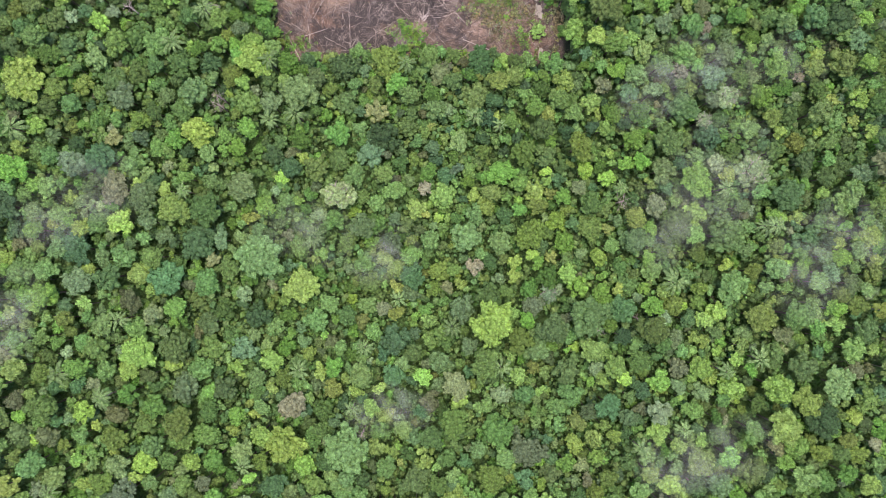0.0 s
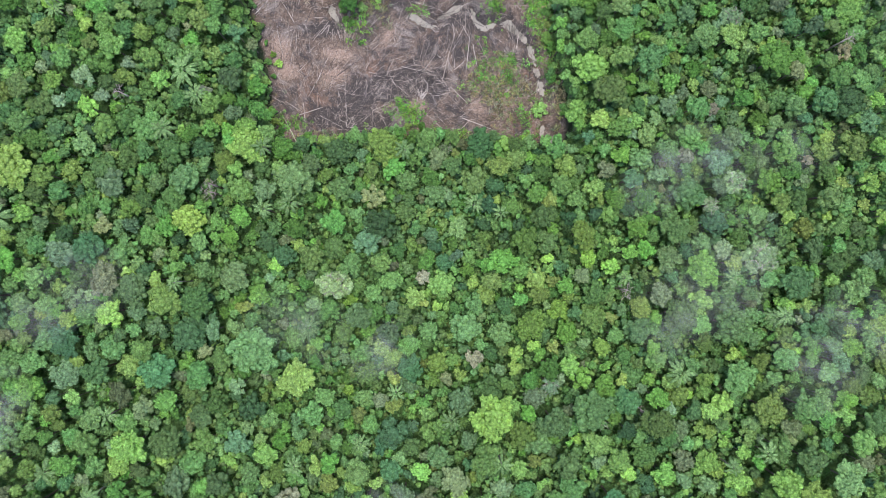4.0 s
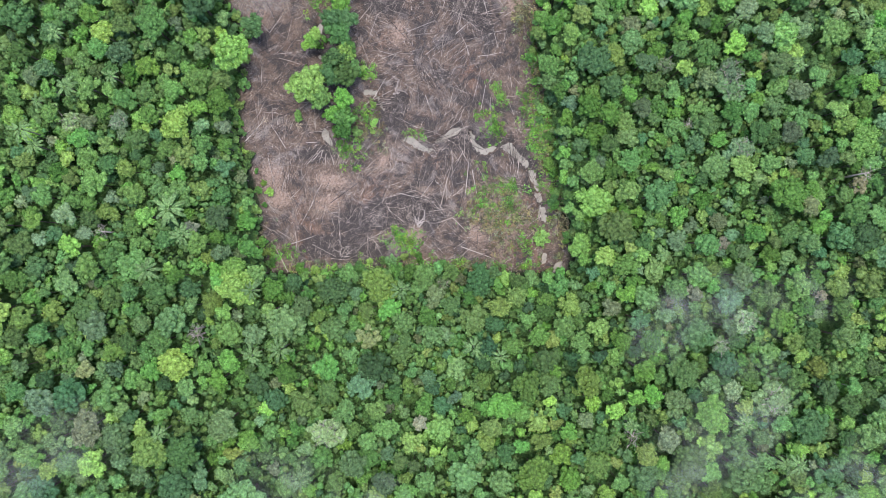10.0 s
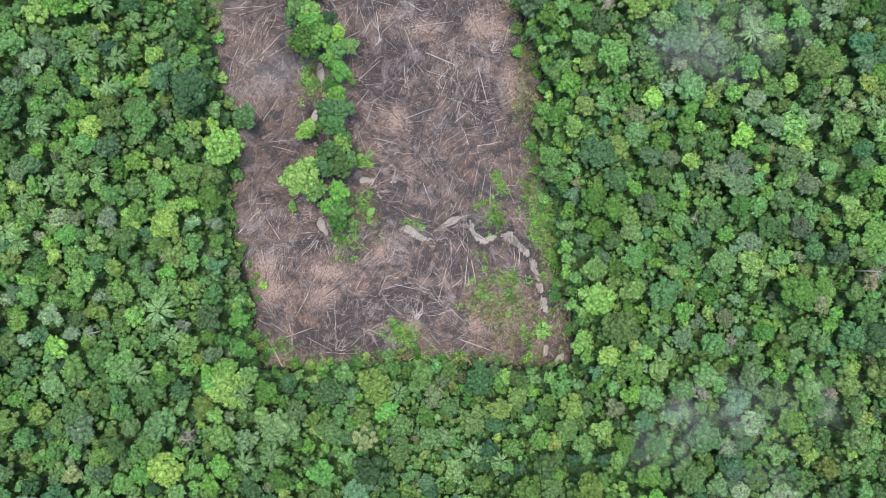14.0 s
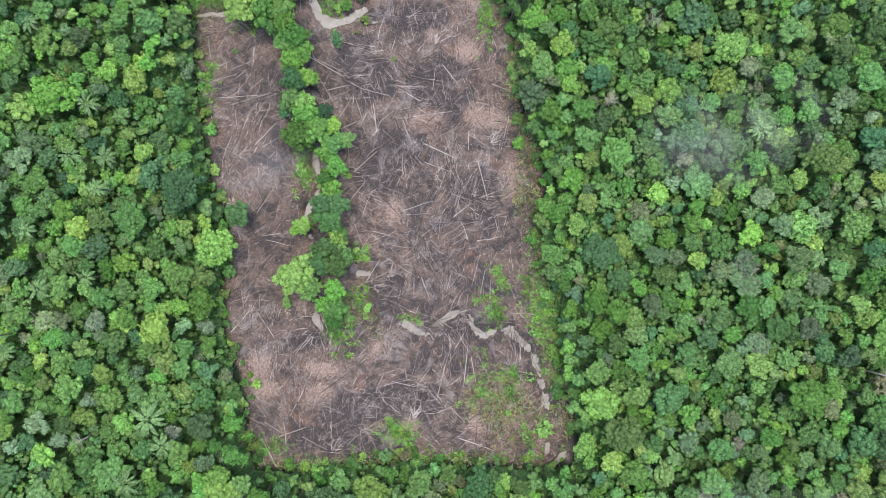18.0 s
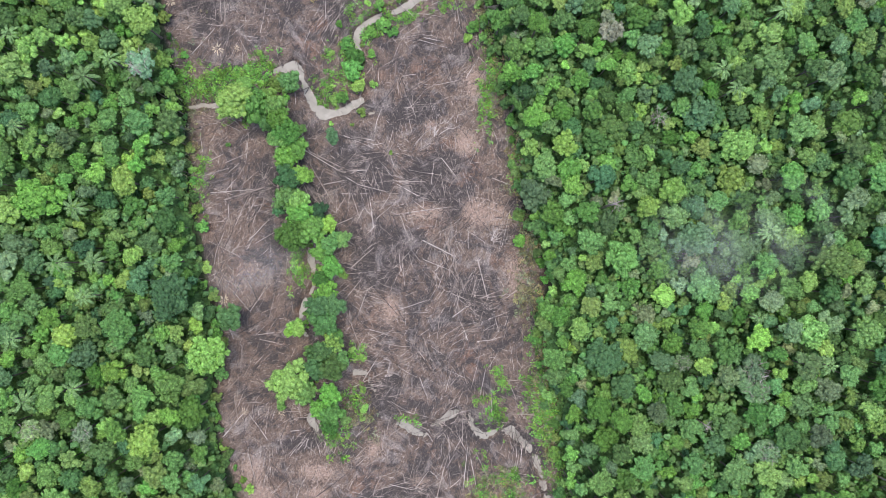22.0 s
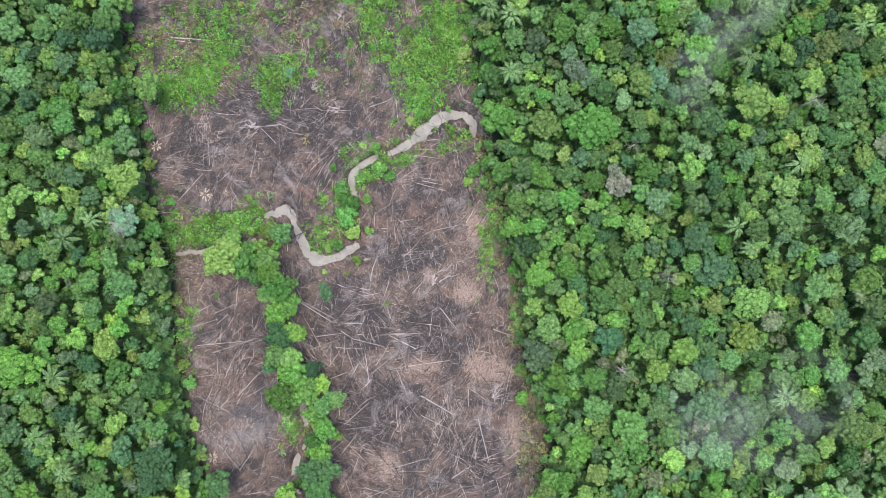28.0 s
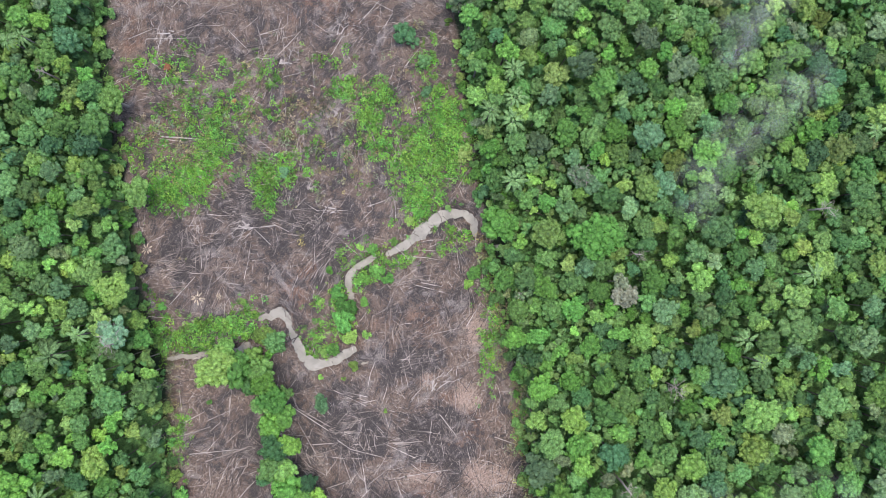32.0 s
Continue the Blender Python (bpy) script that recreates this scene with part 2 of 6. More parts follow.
POOLS_MIDDLE = [[(-45.6, 203.5, 0.68), (-45.2, 202.9, 0.68)],
    [(-48.2, 197.2, 0.68), (-47.7, 197.7, 0.68)],
    [(-42.5, 188.4, 0.51), (-41.8, 188.9, 0.51)],
    [(-32.5, 159.1, 0.85), (-32.0, 155.2, 1.19), (-31.5, 152.6, 0.85)],
    [(-31.3, 148.4, 0.51), (-32.1, 145.8, 0.51)],
    [(-33.8, 144.1, 0.85), (-34.3, 141.6, 1.02), (-35.0, 139.0, 1.02)],
    [(-33.6, 134.0, 0.68), (-33.1, 133.3, 0.68)],
    [(-32.3, 110.8, 0.68), (-31.6, 108.6, 1.02), (-30.3, 106.6, 0.85), (-28.8, 104.9, 0.51)],
    [(-19.2, 123.0, 0.85), (-16.5, 122.6, 1.02), (-15.3, 121.3, 0.85), (-14.5, 119.1, 0.68), (-13.5, 117.4, 0.34)]]
POOLS_SOUTH = [[(-32.7, 109.7, 0.72), (-31.8, 107.9, 1.08), (-30.0, 105.5, 0.72)],
    [(-27.0, 107.0, 0.54), (-25.5, 109.7, 0.54)],
    [(-7.2, 107.1, 0.72), (-5.4, 107.8, 1.26), (-2.6, 105.7, 1.26), (-0.5, 104.3, 1.26), (1.9, 104.5, 0.72)],
    [(3.7, 107.5, 0.9), (6.4, 108.7, 1.26), (9.1, 110.5, 1.26), (10.9, 111.2, 0.72)],
    [(14.0, 110.9, 0.54), (15.1, 109.1, 0.9), (15.8, 106.4, 1.08), (17.3, 104.7, 1.63), (19.1, 104.0, 1.08), (21.8, 105.1, 0.72)],
    [(24.9, 105.9, 1.08), (26.3, 105.9, 1.81), (28.5, 103.7, 1.45), (30.3, 102.3, 1.08), (32.3, 99.9, 0.9)],
    [(34.3, 97.0, 1.45), (34.9, 94.7, 1.08), (35.4, 92.8, 0.54), (36.0, 90.1, 1.08), (36.9, 88.3, 0.72)],
    [(37.3, 85.6, 1.08), (37.8, 82.9, 1.26), (38.0, 81.6, 0.72)],
    [(38.2, 70.6, 1.08), (37.8, 68.4, 0.9)],
    [(43.1, 67.8, 1.26), (40.9, 65.7, 1.08)]]
POOLS = POOLS_NORTH + POOLS_MIDDLE + POOLS_SOUTH
CHARRED = [(17.1, 144.8, 2.2, 6, 15), (-18.8, 163.1, 2, 2.5, 0), (-44.3, 177.3, 2, 1.5, 0), (8.8, 172.6, 7, 3, 20), (-5.5, 159.1, 6, 3, 40), (10.9, 147.9, 3, 3, 0), (27.4, 170.7, 3, 2.5, 0), (-14.7, 153.9, 5, 5, 0), (-14.5, 83.3, 10, 4, 10), (-2.3, 89.4, 4, 4, 0), (-29.8, 103.7, 7, 2.5, 10), (-24.6, 73.2, 9, 3, 0), (-0.2, 84.3, 4, 4, 0), (11.0, 106.7, 7, 3, 0), (-10.5, 117.0, 4, 3, 30), (31.6, 100.6, 3, 2, 0), (-17.4, 182.6, 7, 5, -40), (-2.7, 199.2, 7, 3, 0), (1.0, 177.0, 5, 4, 0), (-43.1, 179.1, 3, 4, 0), (5.6, 183.4, 7, 3, 20), (-31.1, 171.7, 3, 4, 0), (-29.5, 236.1, 6, 4, -40), (-46.5, 240.7, 4, 4, 0), (-63.2, 230.2, 2, 5, 0), (-38.0, 245.5, 5, 3, 0), (-23.8, 228.5, 3, 5, 0), (-59.5, 226.5, 5, 2, 40)]
BARED = [(27.4, 152.1, 3.5, 5, 10), (27.4, 148.0, 3, 3, 0), (16.1, 169.5, 4, 4, 0), (1.7, 169.4, 6, 2, 10), (-8.5, 141.6, 3, 4, 0), (-47.9, 94.6, 4, 5, 0), (-45.9, 88.5, 4, 3, 0), (-31.7, 87.4, 5, 3, 0), (-3.2, 77.2, 3, 3, 0), (-0.2, 90.9, 3, 2, 0), (-13.5, 100.6, 3, 2, 40), (16.2, 78.1, 3, 3, 0), (24.4, 82.2, 7, 8, 0), (-29.7, 94.5, 6, 3, 0), (13.0, 189.9, 4, 4, 0), (20.5, 168.6, 6, 4, 0), (2.8, 194.5, 2, 2, 0), (15.8, 207.5, 3, 5, 0)]


def blots(x, y, spots):
    """How strongly a point lies in soft oval spots, 0 to 1."""
    x, y = np.asarray(x, float), np.asarray(y, float)
    most = np.zeros(x.shape)
    for cx, cy, sx, sy, turn in spots:
        c, s = math.cos(math.radians(turn)), math.sin(math.radians(turn))
        u, v = (x - cx) * c + (y - cy) * s, (y - cy) * c - (x - cx) * s
        most = np.maximum(most, np.exp(-(u / sx) ** 2 - (v / sy) ** 2))
    return most


WATER_LEVEL = -2.5


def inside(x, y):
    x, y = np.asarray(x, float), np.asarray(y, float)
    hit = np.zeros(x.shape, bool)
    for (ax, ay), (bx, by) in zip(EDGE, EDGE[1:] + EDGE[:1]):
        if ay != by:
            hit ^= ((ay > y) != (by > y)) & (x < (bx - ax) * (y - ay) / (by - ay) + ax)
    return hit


def to_line(x, y, line):
    """Distance from points to a broken line."""
    x, y = np.asarray(x, float), np.asarray(y, float)
    best = np.full(x.shape, 1e9)
    for (ax, ay), (bx, by) in zip(line, line[1:]):
        dx, dy = bx - ax, by - ay
        k = np.clip(((x - ax) * dx + (y - ay) * dy) / (dx * dx + dy * dy + 1e-9), 0, 1)
        best = np.minimum(best, np.hypot(x - ax - k * dx, y - ay - k * dy))
    return best


def to_pools(x, y):
    """Distance from points to the open water, in half widths of the nearest stretch."""
    best = np.full(x.shape, 1e9)
    for line in POOLS:
        for (ax, ay, aw), (bx, by, bw) in zip(line, line[1:]):
            dx, dy = bx - ax, by - ay
            k = np.clip(((x - ax) * dx + (y - ay) * dy) / (dx * dx + dy * dy + 1e-9), 0, 1)
            best = np.minimum(best, np.hypot(x - ax - k * dx, y - ay - k * dy) / (aw + (bw - aw) * k))
    return best


GAPS = [(74, 292.5, 3.0), (60.3, 297, 2.5)]


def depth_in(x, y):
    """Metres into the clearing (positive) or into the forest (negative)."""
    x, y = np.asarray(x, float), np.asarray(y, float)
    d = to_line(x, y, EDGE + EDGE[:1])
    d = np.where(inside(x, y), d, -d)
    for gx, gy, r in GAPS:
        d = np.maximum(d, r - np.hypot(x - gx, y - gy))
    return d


def waves(x, y):
    return np.sin(x * 0.11 + 1.3 * np.sin(y * 0.07)) * np.cos(y * 0.13 + 0.9 * np.sin(x * 0.05))


def land(x, y):
    x, y = np.asarray(x, float), np.asarray(y, float)

    def hill(cx, cy, sx, sy, h):
        return h * np.exp(-((x - cx) / sx) ** 2 - ((y - cy) / sy) ** 2)
    z = -0.9 + hill(18, 148, 17, 26, 6.3) + hill(-14, 177, 12, 13, 3.6) + hill(-54, 110, 11, 20, 4.0) + hill(-70, 240, 20, 25, 2.2) + hill(-10, 275, 40, 25, 1.5)
    z = z + 0.35 * waves(x, y) + 0.18 * waves(2.7 * x + 5, 2.9 * y)
    ragged = 0.3 * waves(7.1 * x, 6.7 * y + 9) + 0.3 * waves(19 * x + 3, 17 * y) + 0.22 * waves(33 * x, 31 * y + 4)
    for line, wide in ((CREEK_NORTH, 2.2), (CREEK_MIDDLE, 2.0), (CREEK_SOUTH, 2.6)):
        dip = np.exp(-(to_line(x, y, line) / wide) ** 2)
        z = z * (1 - dip) + (WATER_LEVEL + 0.75 + 0.7 * ragged) * dip
    dip = np.exp(-(to_pools(x, y) / 1.08) ** 2)
    z = z * (1 - dip) + (WATER_LEVEL - np.where(y < 130, 0.75, 0.8) + np.where(y < 130, 1.9, 1.3) * ragged) * dip
    return z


LOOK_X, LOOK_Y = np.arange(-180, 181.0), np.arange(-130, 346.0)
LOOK_LAND = land(*np.meshgrid(LOOK_X, LOOK_Y))
LOOK_EDGE = depth_in(*np.meshgrid(LOOK_X, LOOK_Y))


def looked_up(table, x, y):
    fx, fy = min(max(x + 180, 0), 358.99), min(max(y + 130, 0), 474.99)
    i, j = int(fx), int(fy)
    a, b = fx - i, fy - j
    return float((table[j, i] * (1 - a) + table[j, i + 1] * a) * (1 - b) + (table[j + 1, i] * (1 - a) + table[j + 1, i + 1] * a) * b)


def height(x, y):
    return looked_up(LOOK_LAND, x, y)


def inward(x, y):
    return looked_up(LOOK_EDGE, x, y)


# ---- mesh helpers ----
def mesh_from(name, verts, faces, mats, mat_index=None, smooth=False, normals=None):
    """A mesh from arrays of vertices and of triangles or quads."""
    me = bpy.data.meshes.new(name)
    verts, faces = np.asarray(verts, np.float32), np.asarray(faces, np.int32)
    n = faces.shape[1]
    me.vertices.add(len(verts))
    me.vertices.foreach_set("co", verts.ravel())
    me.loops.add(faces.size)
    me.loops.foreach_set("vertex_index", faces.ravel())
    me.polygons.add(len(faces))
    me.polygons.foreach_set("loop_start", np.arange(0, faces.size, n, dtype=np.int32))
    me.polygons.foreach_set("loop_total", np.full(len(faces), n, np.int32))
    if mat_index is not None:
        me.polygons.foreach_set("material_index", np.asarray(mat_index, np.int32))
    if smooth:
        me.polygons.foreach_set("use_smooth", np.ones(len(faces), bool))
    for m in mats:
        me.materials.append(m)
    if normals is not None:
        at = me.attributes.new("custom_normal", "FLOAT_VECTOR", "POINT")
        at.data.foreach_set("vector", np.asarray(normals, np.float32).ravel())
    me.update(calc_edges=True)
    return me


def join(pieces):
    vs, fs, at = [], [], 0
    for v, f in pieces:
        vs.append(v)
        fs.append(np.asarray(f) + at)
        at += len(v)
    return np.concatenate(vs), np.concatenate(fs)


def child(name, mesh, parent, m=None, label=""):
    ob = new(name, mesh)
    ob.parent = parent
    if m is not None:
        ob.matrix_basis = m
    if label:
        tagged(ob, label)
    return ob


def pole(points, radii, sides=6, caps=True):
    """A tapering round pole along points, as triangles."""
    points = [Vector(p) for p in points]
    v, f = [], []
    for i, p in enumerate(points):
        d = (points[min(i + 1, len(points) - 1)] - points[max(i - 1, 0)]).normalized()
        a = d.orthogonal().normalized()
        b = d.cross(a)
        for k in range(sides):
            w = 2 * math.pi * k / sides
            v.append(p + radii[i] * (math.cos(w) * a + math.sin(w) * b))
    for i in range(len(points) - 1):
        for k in range(sides):
            q, r, s, t = i * sides + k, i * sides + (k + 1) % sides, (i + 1) * sides + (k + 1) % sides, (i + 1) * sides + k
            f += [(q, r, s), (q, s, t)]
    if caps:
        for base, order in ((0, -1), ((len(points) - 1) * sides, 1)):
            for k in range(1, sides - 1):
                f.append((base, base + k + 1, base + k)[::1] if order < 0 else (base, base + k, base + k + 1))
    return np.array([tuple(p) for p in v]), np.array(f)


# ---- ground: one sheet to the horizon ----
def lines(lo, hi, fine_lo, fine_hi, fine):
    mid = np.arange(fine_lo, fine_hi + 0.01, fine)
    near_a, near_b = np.arange(lo, fine_lo, 6.0), np.arange(fine_hi + 6, hi + 1, 6.0)
    far = np.array([40, 120, 300, 800, 1800.0])
    return np.concatenate([lo - far[::-1], near_a, mid, near_b, hi + far])


def build_ground():
    xs, ys = lines(-175, 175, -78, 58, 0.85), lines(-120, 340, 62, 256, 0.85)
    gx, gy = np.meshgrid(xs, ys)
    gz = land(gx, gy)
    v = np.stack([gx.ravel(), gy.ravel(), gz.ravel()], 1)
    w = len(xs)
    i = (np.arange(len(ys) - 1)[:, None] * w + np.arange(w - 1)[None, :]).ravel()
    me = mesh_from("ground", v, np.stack([i, i + 1, i + 1 + w, i + w], 1), [GROUND], smooth=True)
    at = me.attributes.new("cleared", "FLOAT", "POINT")
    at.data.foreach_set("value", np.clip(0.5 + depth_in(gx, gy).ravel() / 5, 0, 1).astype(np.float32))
    for what, spots in (("charred", CHARRED), ("bared", BARED)):
        at = me.attributes.new(what, "FLOAT", "POINT")
        at.data.foreach_set("value", blots(gx, gy, spots).ravel().astype(np.float32))
    ob = new("ground", me)
    tagged(ob, "burnt pinkish clay and ash clearing within shade-toned forest floor", "ground", kind="structure")


def build_creek(name, strokes, label):
    """The creek's level water; the banks give it its shore."""
    cells = set()
    for line in strokes:
        for (ax, ay, aw), (bx, by, bw) in zip(line, line[1:]):
            n = max(1, int(math.hypot(bx - ax, by - ay)))
            for k in range(n + 1):
                cx, cy = (ax + (bx - ax) * k / n) // 2, (ay + (by - ay) * k / n) // 2
                cells |= {(int(cx) + i, int(cy) + j) for i in (-2, -1, 0, 1, 2) for j in (-2, -1, 0, 1, 2)}
    cells -= WET
    WET.update(cells)
    corner = {}
    f = []
    for i, j in sorted(cells):
        f.append([corner.setdefault(p, len(corner)) for p in ((i, j), (i + 1, j), (i + 1, j + 1), (i, j + 1))])
    v = np.array([(2.0 * i, 2.0 * j, WATER_LEVEL) for i, j in corner])
    tagged(new(name, mesh_from(name, v, f, [WATER])), label, "water", kind="structure")


WET = set()
build_ground()
build_creek("water_north", POOLS_NORTH, "muddy beige creek winding between shrubs in the clearing")
build_creek("water_middle", POOLS_MIDDLE, "narrow muddy creek under a strip of trees")
build_creek("water_south", POOLS_SOUTH, "pale shallow creek pools crossing the burnt field")

# ---- trees: leaf crowns, trunks, palms, bare trees ----
def lobe_dome():
    """A rounded clump of few triangles, open below."""
    turn = 2 * math.pi / 5
    v = [(0.95 * math.cos(k * turn), 0.95 * math.sin(k * turn), -0.31) for k in range(5)]
    v += [(0.86 * math.cos((k + 0.5) * turn), 0.86 * math.sin((k + 0.5) * turn), 0.51) for k in range(5)] + [(0, 0, 1)]
    f = []
    for k in range(5):
        n = (k + 1) % 5
        f += [(k, n, 5 + k), (n, 5 + n, 5 + k), (5 + k, 5 + n, 10)]
    return np.array(v, float), np.array(f)


LOBE = lobe_dome()
SOFT = LOBE[0] + (0, 0, 0.55)
SOFT = SOFT / np.linalg.norm(SOFT, axis=1)[:, None]


def crown(seed, bosses, lobes, lobe, flat, leaves, leaf, spread=(0.28, 0.58), gap=0.62):
    """A crown of radius 1 with its top at z = 0: a few large swellings, covered in small clumps that are clothed in fine leaves."""
    g = np.random.default_rng(seed)
    swell = [(g.uniform(-0.1, 0.1), g.uniform(-0.1, 0.1), 0.0, g.uniform(0.46, 0.66))]
    for i in range(bosses):
        w, d = 6.283 * (i + 0.75 * g.random()) / bosses + seed, g.uniform(*spread)
        swell.append((d * math.cos(w), d * math.sin(w), -flat * 0.6 * d * d - g.uniform(0, 0.2), g.uniform(0.30, 0.52)))
    spots, tries = [], 0
    while len(spots) < lobes and tries < 2500:
        tries += 1
        r, w = 1.1 * math.sqrt(g.random()), g.random() * 6.283
        x, y = r * math.cos(w), r * math.sin(w)
        tops = [bz + flat * math.sqrt(br * br - (x - bx) ** 2 - (y - by) ** 2) for bx, by, bz, br in swell if (x - bx) ** 2 + (y - by) ** 2 < br * br]
        size = lobe * g.uniform(0.5, 1.5)
        if tops and all(math.hypot(x - p[0], y - p[1]) > gap * (size + p[3]) for p in spots):
            spots.append((x, y, max(tops) - size * 0.62 + g.uniform(-0.10, 0.05), size))
    c = np.array(spots)
    reach_out = np.sort(np.hypot(c[:, 0], c[:, 1]) + c[:, 3])[-max(2, len(c) // 12)]
    c /= reach_out
    high = (c[:, 2] + c[:, 3]).max()
    c[:, 2] -= high
    pieces, turned = [], []
    for x, y, z, q in c:
        w = g.uniform(0, 6.283)
        turn = np.array([[math.cos(w), math.sin(w), 0], [-math.sin(w), math.cos(w), 0], [0, 0, 1]])
        v = (LOBE[0] * (1 + g.normal(0, 0.14, (11, 1)))) @ turn
        pieces.append((v * (q, q, q * 0.9) + (x, y, z), LOBE[1]))
        turned.append(SOFT @ turn)
    for bx, by, bz, br in swell:
        k = br * 0.93 / reach_out
        pieces.append((LOBE[0] * (k, k, k * flat) + (bx / reach_out, by / reach_out, bz / reach_out - high - 0.05), LOBE[1]))
        turned.append(SOFT)
    k = g.choice(len(c), leaves * 2, p=c[:, 3] ** 2 / (c[:, 3] ** 2).sum())
    n = g.normal(size=(leaves * 2, 3))
    n[:, 2] = np.abs(n[:, 2]) - 0.2
    n /= np.linalg.norm(n, axis=1)[:, None]
    at = c[k, :3] + n * c[k, 3:4] * g.uniform(0.92, 1.22, (leaves * 2, 1))
    clear = np.ones(len(at), bool)
    for j, (x, y, z, q) in enumerate(c):
        clear &= (np.linalg.norm((at - (x, y, z)) / q, axis=1) > 0.9) | (k == j)
    at, n = at[clear][:leaves], n[clear][:leaves]
    tilt = n + g.normal(0, 0.4, n.shape)
    tilt /= np.linalg.norm(tilt, axis=1)[:, None]
    a = np.cross(tilt, g.normal(size=n.shape))
    a /= np.linalg.norm(a, axis=1)[:, None]
    b = np.cross(tilt, a)
    q = leaf * g.uniform(0.6, 1.35, (len(at), 1))
    v = np.stack([at - a * q * 0.75 - b * q * 0.5, at + a * q * 0.75 - b * q * 0.45, at + b * q * 0.85 + tilt * q * 0.2], 1).reshape(-1, 3)
    pieces.append((v, np.arange(len(v)).reshape(-1, 3)))
    soft = 0.7 * n + 0.3 * tilt + np.array((0, 0, 0.4))
    turned.append(np.repeat(soft / np.linalg.norm(soft, axis=1)[:, None], 3, 0))
    return (*join(pieces), np.concatenate(turned))


DOMES = [crown(10 + i, 5, 26, 0.20, 0.9, 350, 0.085) for i in range(8)]
WIDE = [crown(30 + i, 8, 48, 0.14, 0.62, 620, 0.062, (0.35, 0.70)) for i in range(7)]
RAGGED = [crown(50 + i, 7, 24, 0.16, 0.7, 330, 0.08, (0.5, 0.85), 0.75) for i in range(6)]
FINE = [crown(120 + i, 4, 36, 0.15, 1.0, 420, 0.07, (0.2, 0.45), 0.6) for i in range(6)]
SMALL = [crown(70 + i, 4, 13, 0.28, 0.9, 150, 0.12) for i in range(8)]
TUFT = [crown(90 + i, 3, 7, 0.38, 0.9, 80, 0.17) for i in range(6)]
CROWNS = {"dome": DOMES, "wide": WIDE, "ragged": RAGGED, "fine": FINE, "small": SMALL, "tuft": TUFT}
CROWN_MESH = {k: [mesh_from("crown", v, f, [LEAF], normals=n) for v, f, n in many] for k, many in CROWNS.items()}


def trunk(seed):
    """A trunk of height 1 with flared foot and limbs that reach into the crown; the radius is that of a tall tree."""
    rng = np.random.default_rng(seed)
    bend = rng.normal(0, 0.012, (4, 2))
    line = [(0, 0, -0.04), (0, 0, 0.05), (*bend[0], 0.4), (*bend[1], 0.75), (*bend[2], 0.96)]
    pieces = [pole(line, [0.040, 0.024, 0.019, 0.014, 0.006], 7, False)]
    for k in range(5):
        w = k * 1.257 + rng.uniform(-0.4, 0.4)
        z = rng.uniform(0.55, 0.75)
        r = rng.uniform(0.12, 0.2)
        pieces.append(pole([(0, 0, z), (0.5 * r * math.cos(w), 0.5 * r * math.sin(w), z + 0.10), (r * math.cos(w), r * math.sin(w), 0.90)], [0.010, 0.008, 0.004], 5, False))
    return join(pieces)


TRUNKS = [trunk(i) for i in range(3)]
TRUNK_MESH = [mesh_from("trunk", v, f, [BARK], smooth=True) for v, f in TRUNKS]

GREENS = {"lime": (0.168, 0.335, 0.066), "light": (0.155, 0.278, 0.066), "fresh": (0.096, 0.232, 0.046), "olive": (0.110, 0.208, 0.066), "blue": (0.096, 0.182, 0.076), "dark": (0.060, 0.145, 0.056),
          "pale": (0.150, 0.255, 0.120), "tan": (0.195, 0.212, 0.125), "mid": (0.094, 0.205, 0.058), "rust": (0.31, 0.155, 0.075), "moss": (0.150, 0.235, 0.060), "dusty": (0.138, 0.192, 0.090)}
WORDS = {"lime": "yellowish lime-green", "light": "light green", "fresh": "fresh saturated green", "olive": "olive-green", "blue": "bluish green", "dark": "dark green", "pale": "pale greyish green",
         "tan": "dry tan-coloured", "mid": "mid-green", "rust": "dry rust-orange", "moss": "mossy yellow-green", "dusty": "dusty greyish olive"}
FORMS = {"dome": "rounded crown of clumped leaves", "wide": "broad many-lobed crown", "ragged": "loose ragged crown", "fine": "smooth dense rounded crown", "small": "small dense crown", "tuft": "small tufted crown"}
